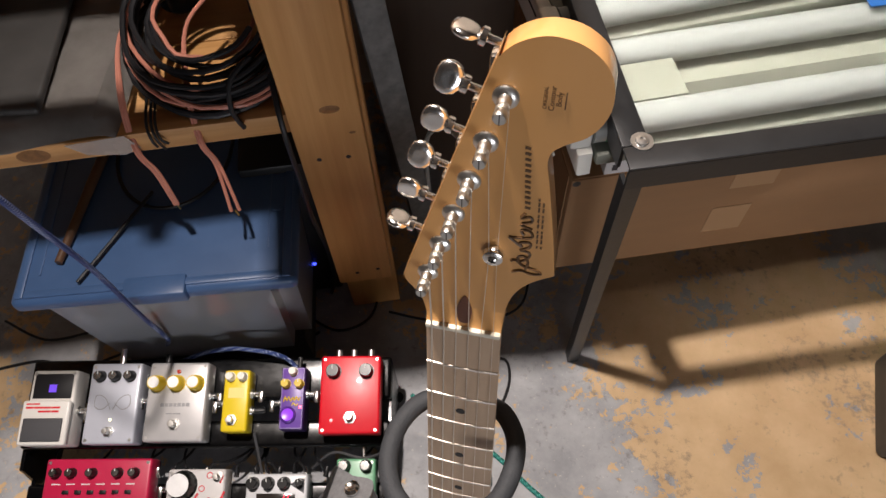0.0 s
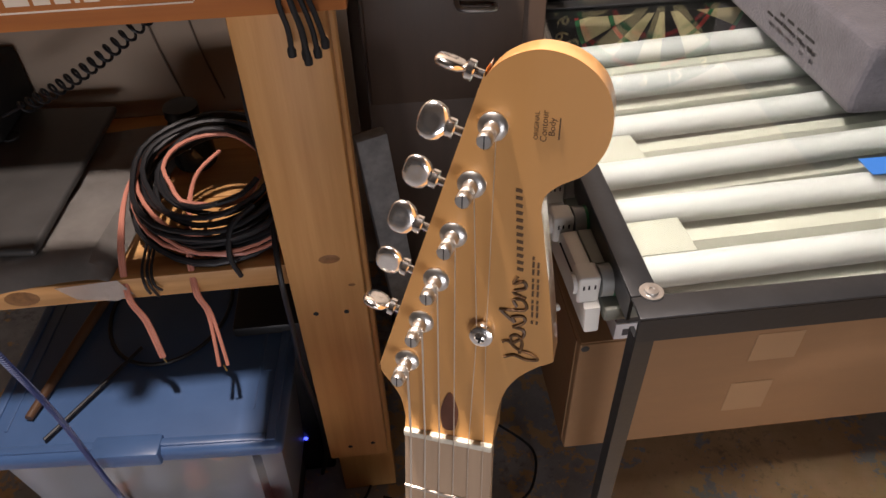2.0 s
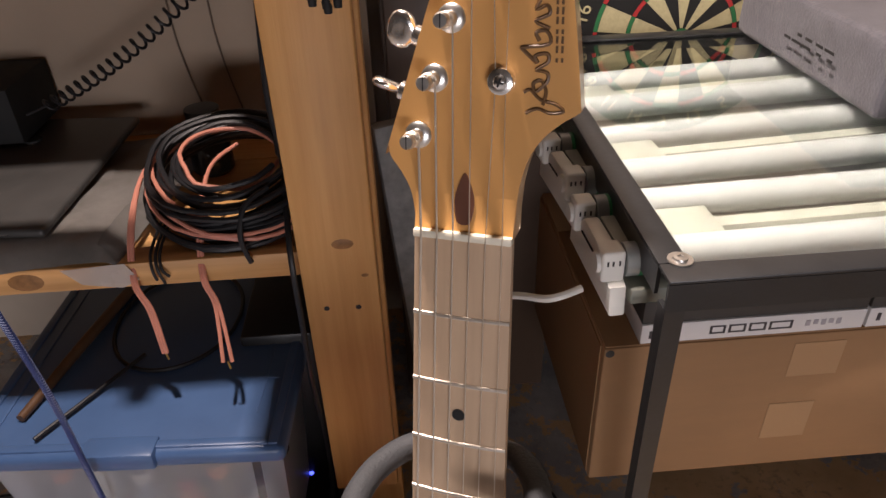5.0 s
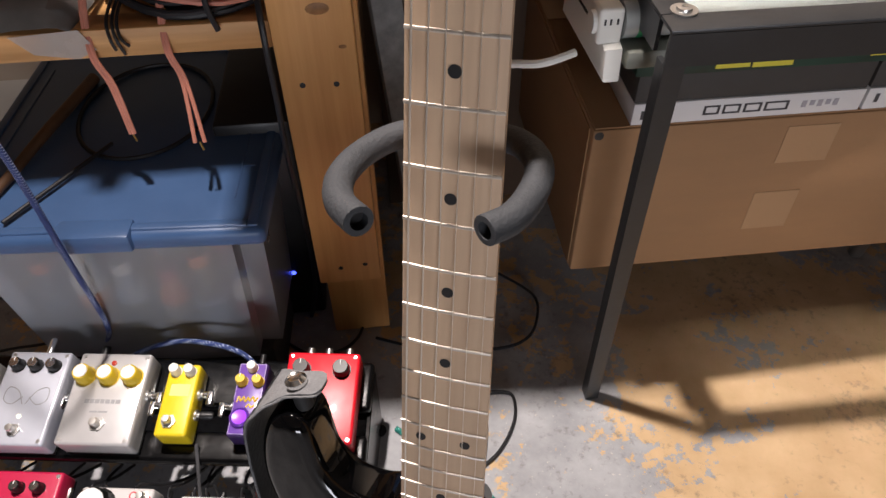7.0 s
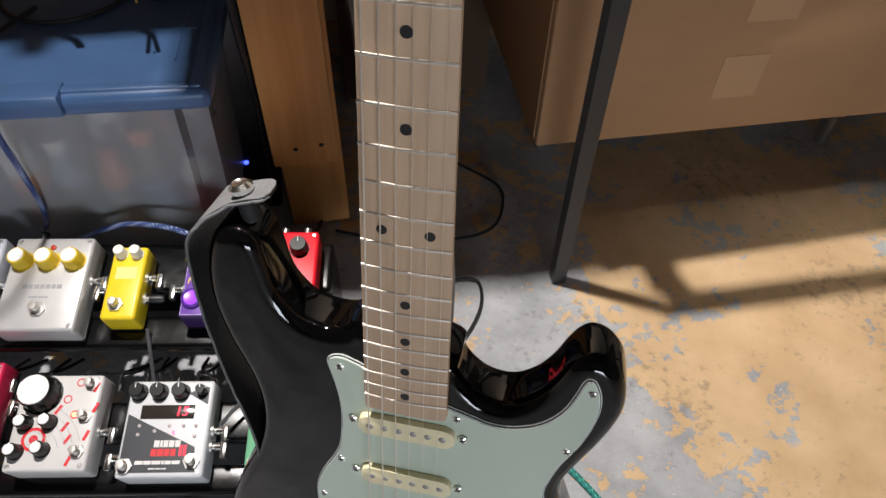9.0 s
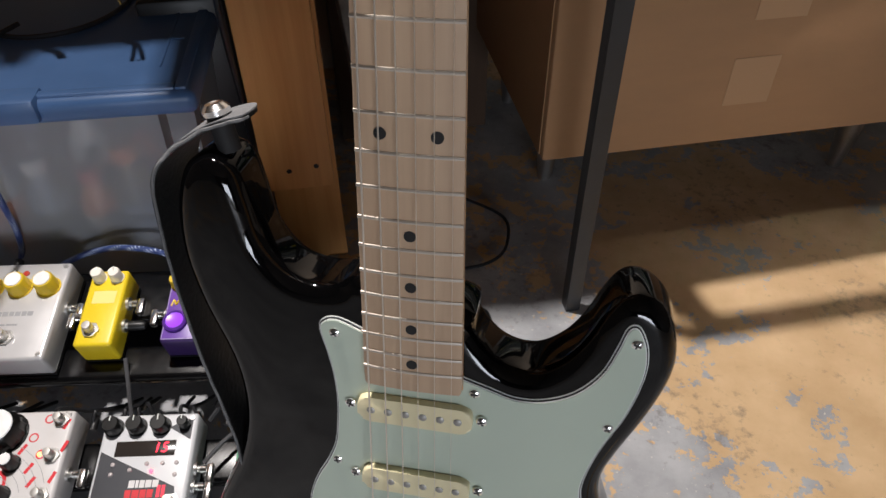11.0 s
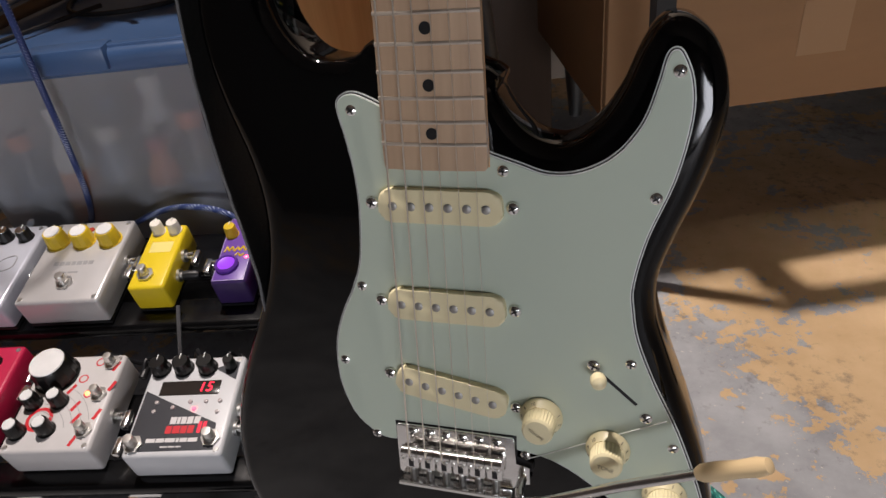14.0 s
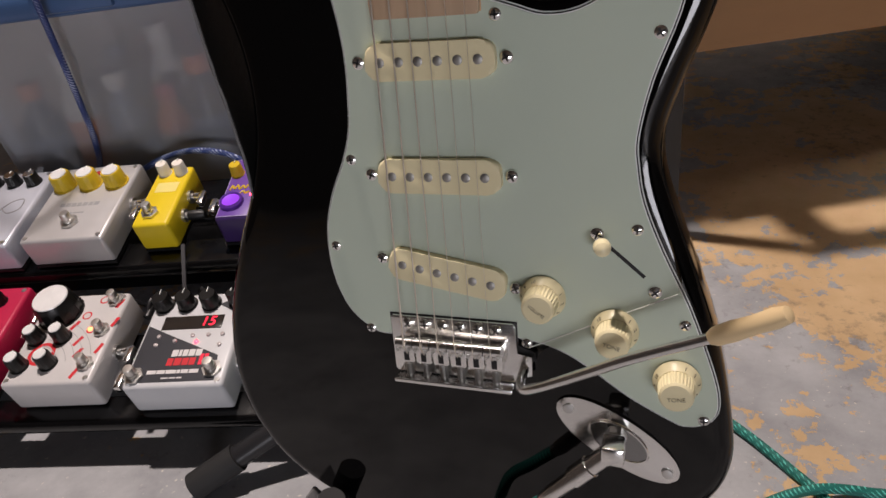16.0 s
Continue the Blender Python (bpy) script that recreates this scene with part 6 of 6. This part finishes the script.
part("plug_nut", lathe([(0, 0), (0.0062, 0), (0.0062, 0.006), (0, 0.006)], 6, Matrix.Translation((0.094, 0.004, -0.7005)) @ FRONT), STEEL, pg_plug)
axis = Vector((0.054, -0.0125, -0.7415)) - Vector((0.0905, -0.0110, -0.7040))
part("plug_barrel", lathe([(0, 0), (0.0058, 0), (0.0058, 0.012), (0.0066, 0.0125), (0.0066, 0.026), (0.0052, 0.027), (0.0052, 0.046), (0.0040, 0.053), (0, 0.053)], 18, Matrix.Translation((0.0905, -0.0110, -0.7040)) @ axis.to_track_quat("Z", "Y").to_matrix().to_4x4()), CHROME, pg_plug, "chrome plug barrel")
part("cable_end", tube([(0.0545, -0.0124, -0.7410), (0.038, -0.0145, -0.757), (0.022, -0.016, -0.772), (0.012, -0.020, -0.800)], 0.0040, 10, 6), TEAL_BRAID, guitar, "teal braided cable end")
# tuners
SATIN = mat("satin_steel", (0.78, 0.77, 0.74), 0.3, 1.0, vary=0.06, scale=200)
along = Vector((38.7, 124)).normalized()
out = Vector((-along.y, along.x))
posts = ((-20.0, 43.0), (-13.2, 66.0), (-6.6, 88.7), (0.4, 111.0), (7.1, 133.8), (14.2, 157.5))
for n, (x, z) in enumerate(posts):
    x, z = x * MM, z * MM
    tn = part("tuner", lathe([(0, 0), (0.0056, 0), (0.0056, 0.0008), (0.0048, 0.0017), (0.0037, 0.0020), (0.0030, 0.0024), (0.0030, 0.0062), (0.0024, 0.0072), (0.0024, 0.0110), (0.0030, 0.0122), (0.0030, 0.0148), (0.0025, 0.0156), (0, 0.0156)], 20, Matrix.Translation((x, HEAD_Y - 0.0001, z)) @ FRONT), SATIN, head, "satin steel slotted tuner post")
    part("post_slot", box(x - 0.00022, x + 0.00022, HEAD_Y - 0.01575, HEAD_Y - 0.0134, z - 0.0027, z + 0.0027), BLACK, tn)
    o3 = Vector((out.x, 0, out.y))
    c = Vector((x, HEAD_Y + 0.0190, z)) + Vector((along.x, 0, along.y)) * 0.0095
    part("tuner_housing", box(x - 0.010, x + 0.010, HEAD_Y + 0.0142, HEAD_Y + 0.0240, z - 0.0085, z + 0.0085, 0.002), CHROME, head)
    part("shaft", rod(c, c + o3 * 0.0165, 0.0019, 10), CHROME, tn)
    spin = (12, 78, 96, 84, 104, 8)[n]
    turn = Matrix.Translation(c + o3 * 0.0150) @ o3.to_track_quat("Z", "Y").to_matrix().to_4x4() @ Matrix.Rotation(radians(spin), 4, "Z")
    part("neck_collar", lathe([(0.0019, 0), (0.0042, 0.0004), (0.0042, 0.0030), (0.0026, 0.0040)], 14, turn), CHROME, tn)
    bt = lathe([(0, 0.0025), (0.0030, 0.0025), (0.0044, 0.0040), (0.0076, 0.0062), (0.0088, 0.0088), (0.0092, 0.0110), (0.0086, 0.0140), (0.0068, 0.0164), (0.0036, 0.0177), (0, 0.0180)], 32)
    for v in bt.verts:
        v.co.y *= 0.40 - 0.16 * math.exp(-((v.co.z - 0.0108) / 0.0045) ** 2 - (v.co.x / 0.0058) ** 2)
    bt.transform(Matrix.Diagonal((0.88, 0.88, 0.88, 1)))
    part("tuner_button", merge(None, bt, turn), CHROME, tn, "polished oval tuner button")
tree = part("string_tree", lathe([(0, 0), (0.0050, 0), (0.0052, 0.0015), (0.0044, 0.0032), (0.0050, 0.0048), (0.0034, 0.0056), (0, 0.0050)], 20, Matrix.Translation((0.0140, HEAD_Y, 0.0665)) @ FRONT), CHROME, head, "round string tree")
screw(0.0140, 0.0665, HEAD_Y - 0.0050, 0.0028, tree, "tree_screw")
plug_line = smooth_loop([(0, 0.0285), (0.0034, 0.021), (0.0042, 0.015), (0.0030, 0.008), (0, 0.0065), (-0.0030, 0.008), (-0.0042, 0.015), (-0.0034, 0.021)], 4)
pt = slab(plug_line, 0.0, 0.0008)
for v in pt.verts:
    v.co.y += 0.0030 if v.co.z > 0.018 else 0.0030 - 0.0013 * ((0.018 - v.co.z) / 0.011) ** 1.3
part("walnut_plug", pt, WALNUT, head, "dark walnut teardrop plug")
# decal: a curled stroke, small bars and the line of print
SCRIPT = mat("brown_gold_decal", (0.13, 0.065, 0.025), 0.45)
HY = HEAD_Y - 0.0002
for pts in (((23.5, 54.5), (28, 56.5), (33, 55), (38, 56), (35, 58.5), (29, 60), (25, 63.5), (22.5, 62.5)), ((30, 58), (31, 63), (29, 67), (26, 66), (27, 63), (31, 66.5), (31, 70), (26.5, 71)), ((26.5, 71), (31, 74), (30.5, 77), (26, 76), (27, 73.5), (20.5, 79)), ((20.5, 79), (31, 80.5), (30, 85), (26, 84.5), (27.5, 81.5)), ((31, 86), (25.5, 88.5), (30.5, 91), (29.5, 94), (25.5, 92.5), (27, 96))):
    part("decal_stroke", tube([(x * MM, HY, z * MM) for x, z in pts], 0.00075, 6, 4), SCRIPT, head, "curled brown decal stroke")
for k in range(12):
    z = 99.5 + 3.1 * k
    part("decal_bar", merge(None, box(-0.0007, 0.0007, -0.0001, 0.0001, -0.0013, 0.0013), Matrix.Translation(((27.8 - 0.075 * (z - 99)) * MM, HY, z * MM)) @ Matrix.Rotation(radians(90), 4, "Y") @ Matrix.Rotation(radians(8), 4, "Y")), SCRIPT, head)
for col, z0, n in ((34.2, 74, 10), (36.2, 74, 9)):
    for k in range(n):
        z = z0 + 3.4 * k
        part("decal_bar", box((col - 0.05 * (z - z0)) * MM - 0.00045, (col - 0.05 * (z - z0)) * MM + 0.00045, HY - 0.0001, HY + 0.0001, z * MM, (z + (2.6 if k % 3 else 1.6)) * MM), SCRIPT, head)
UP = Matrix.Rotation(radians(-90), 4, "Y") @ FRONT
for word, x, size in (("ORIGINAL", 0.0298, 0.0023), ("Contour", 0.0325, 0.0033), ("Body", 0.0353, 0.0033)):
    part("decal_word", text_mesh(word, size, Matrix.Translation((x, HY, 0.1595)) @ UP, 0.00005), SCRIPT, head, "small printed decal word", smooth=False)
bars_x = 0.0376
part("decal_bar", box(bars_x, bars_x + 0.0005, HY - 0.0001, HY + 0.0001, 0.155, 0.163), SCRIPT, head)
# strings
STRING = mat("nickel_string", (0.86, 0.80, 0.71), 0.46, 1.0)
for n, (px, pz) in enumerate(posts):
    xn, xb = (n - 2.5) * 0.0070, (n - 2.5) * 0.0104
    r = (0.00058, 0.00046, 0.00036, 0.00024, 0.00019, 0.00014)[n]
    px, pz = px * MM + 0.0028, pz * MM
    pts = [(xb, -0.0030, -0.6570), (xb, -0.0076, -0.6495), (xn, -0.0016, 0.0), (xn, -0.0016, 0.0030)]
    if n >= 4:
        pts.append((0.0140 + (-0.002 if n == 4 else 0.002), HEAD_Y - 0.0035, 0.0650))
    pts.append((px, HEAD_Y - 0.0088, pz))
    b = bmesh.new()
    for a, c in zip(pts, pts[1:]):
        rod(a, c, r, 6, bm=b)
    part("string", b, STRING, guitar, "wound string" if n < 3 else "plain string")
    wrap = [(px - 0.0028 + 0.0028 * math.cos(a), HEAD_Y - 0.0076 - 0.0011 * i / 8, pz + 0.0028 * math.sin(a)) for i, a in enumerate([k * 0.7 for k in range(28)])]
    part("string_winding", tube(wrap, r * 1.1, 5, 1), STRING, head)
# strap button and strap
screw(-0.1035, -0.3405, 0.0275, 0.004, guitar, "horn_screw")
btn = part("strap_button", lathe([(0, 0), (0.0040, 0), (0.0038, 0.002), (0.0036, 0.005), (0.0036, 0.0195), (0.0072, 0.0205), (0.0076, 0.0235), (0.0050, 0.0262), (0.003, 0.0250), (0, 0.0250)], 20, Matrix.Translation((-0.1035, 0.0275, -0.3425)) @ Matrix.Rotation(radians(-12), 4, "Y")), CHROME, guitar, "chrome strap button")
part("washer", lathe([(0.0037, 0.0002), (0.0062, 0.0002), (0.0062, 0.0190), (0.0037, 0.0192)], 20, Matrix.Translation((-0.1035, 0.0275, -0.3425)) @ Matrix.Rotation(radians(-12), 4, "Y")), RUBBER, btn, "black rubber spacer")
strap = thing("guitar_strap", GUITAR, "black leather guitar strap hooked on the horn button", "strap")


def ribbon(line, thick):
    """A band along a line in x and z, with a width in y at each point."""
    b = bmesh.new()
    rings = []
    n = len(line)
    for i, (x, z, yc, hw) in enumerate(line):
        a, c = line[max(i - 1, 0)], line[min(i + 1, n - 1)]
        d = Vector((c[0] - a[0], c[1] - a[1])).normalized()
        nx, nz = -d.y * thick / 2, d.x * thick / 2
        rings.append([b.verts.new((x + nx, yc - hw, z + nz)), b.verts.new((x + nx, yc + hw, z + nz)), b.verts.new((x - nx, yc + hw, z - nz)), b.verts.new((x - nx, yc - hw, z - nz))])
    for a, c in zip(rings, rings[1:]):
        for k in range(4):
            b.faces.new((a[k], a[(k + 1) % 4], c[(k + 1) % 4], c[k]))
    b.faces.new(rings[0][::-1]), b.faces.new(rings[-1])
    return b


ctrl = smooth_loop([(-0.0885, -0.3205), (-0.101, -0.3240), (-0.117, -0.3310), (-0.1325, -0.3420), (-0.1415, -0.3580), (-0.1435, -0.385), (-0.1428, -0.420), (-0.1392, -0.455), (-0.1340, -0.490), (-0.1270, -0.525), (-0.1230, -0.560), (-0.1250, -0.595), (-0.1330, -0.630)], 4, False)
line = []
for i, p in enumerate(ctrl):
    t = i / (len(ctrl) - 1)
    hw = 0.0115 if t < 0.14 else min(0.0115 + 0.09 * (t - 0.14), 0.024)
    if t < 0.06:
        hw *= math.sqrt(max(1 - ((0.06 - t) / 0.066) ** 2, 0.02))
    line.append((p.x, p.y, 0.0285 + 0.007 * min(t * 2, 1), hw))
part("strap_band", ribbon(line, 0.0026), LEATHER, strap)
part("suede_face", ribbon([(q[0] + 0.0004, q[1] + 0.0018, q[2], q[3] * 0.985) for q in line[:17]], 0.0008), SUEDE, strap, "frayed grey suede face")
edge = bmesh.new()
rnd = random.Random(4)
tube([(q[0] + rnd.uniform(-0.0004, 0.0004), q[2] - q[3] - 0.0002, q[1] + rnd.uniform(-0.0004, 0.0004)) for q in line], 0.0009, 6, 2, bm=edge)
part("frayed_edge", edge, SUEDE, strap, "frayed grey cut edge")

# ---------------------------------------------------------------- guitar stand
stand = thing("guitar_stand", GUITAR, "black tubular guitar stand with grey foam grips", "guitar stand")
LW = GUITAR.inverted()


def lw(x, y, z):
    return tuple(LW @ Vector((x, y, z)))


yoke_l = [(-0.0245, -0.0535, -0.1330), (-0.0380, -0.0400, -0.1340), (-0.0465, -0.0180, -0.1350), (-0.0450, 0.0080, -0.1345), (-0.0320, 0.0280, -0.1320), (-0.0080, 0.0345, -0.1300)]
yoke_r = [(0.0250, -0.0430, -0.1345), (0.0345, -0.0300, -0.1335), (0.0395, -0.0080, -0.1305), (0.0370, 0.0120, -0.1285), (0.0250, 0.0290, -0.1285), (0.0060, 0.0345, -0.1290)]
for pts in (yoke_l, yoke_r):
    g = part("foam_grip", tube(pts, 0.0068, 18, 8, caps=False), FOAM, stand, "grey foam sleeve")
    d = (Vector(pts[0]) - Vector(pts[1])).normalized().to_track_quat("Z", "Y").to_matrix().to_4x4()
    part("grip_end", lathe([(0.0068, 0), (0.0066, 0.0004), (0.0040, 0.0005), (0.0038, -0.006), (0, -0.006)], 18, Matrix.Translation(pts[0]) @ d), FOAM, g)
    part("grip_hole", lathe([(0.0036, -0.004), (0, -0.0042)], 16, Matrix.Translation(pts[0]) @ d), BLACK, g)
hub = Vector((0.0, 0.085, 0.16))
part("pole", tube([(0, 0.0345, -0.1295), (0, 0.045, -0.17), (0, 0.060, -0.30), lw(0.005, 0.070, 0.36), lw(*hub)], 0.0080, 14, 5), BLACK_STEEL, stand)
part("hub", lathe([(0, -0.03), (0.020, -0.03), (0.022, 0.0), (0.020, 0.03), (0, 0.03)], 18, LW @ Matrix.Translation(hub)), BLACK, stand)
for fx, fy in ((-0.262, -0.106), (0.10, -0.235), (-0.055, 0.215)):
    foot = Vector((fx, fy, 0.0140))
    top = hub + Vector((0, 0, -0.015))
    leg = part("leg", rod(lw(*top), lw(*foot), 0.0105, 16), mat("satin_black_tube", (0.02, 0.02, 0.022), 0.3), stand)
    d = (foot - top).normalized()
    end = foot + d * 0.004
    part("rubber_foot", tube([lw(*(end - d * 0.048)), lw(*end)], 0.0132, 18, 1), RUBBER, leg, "ribbed rubber foot")
for s in (-1, 1):
    a = part("cradle_arm", tube([lw(0, 0.085, 0.15), (s * 0.050, 0.085, -0.815), (s * 0.092, 0.058, -0.812), (s * 0.100, 0.020, -0.806), (s * 0.100, 0.001, -0.797), (s * 0.094, -0.004, -0.782)], 0.0080, 14, 5), BLACK_STEEL, stand)
    part("rubber_sleeve", tube([(s * 0.097, 0.046, -0.8115), (s * 0.101, 0.018, -0.8055), (s * 0.1005, 0.000, -0.796), (s * 0.0935, -0.006, -0.778)], 0.0098, 14, 5), RUBBER, a, "black rubber sleeve")
tail = [(-0.118 + 0.004 * k, -0.786 - 0.007 * k, 0.0 + 0.002 * k, 0.012) for k in range(8)]
part("strap_tail", ribbon(tail, 0.0026), SUEDE, strap, "frayed suede tail end")
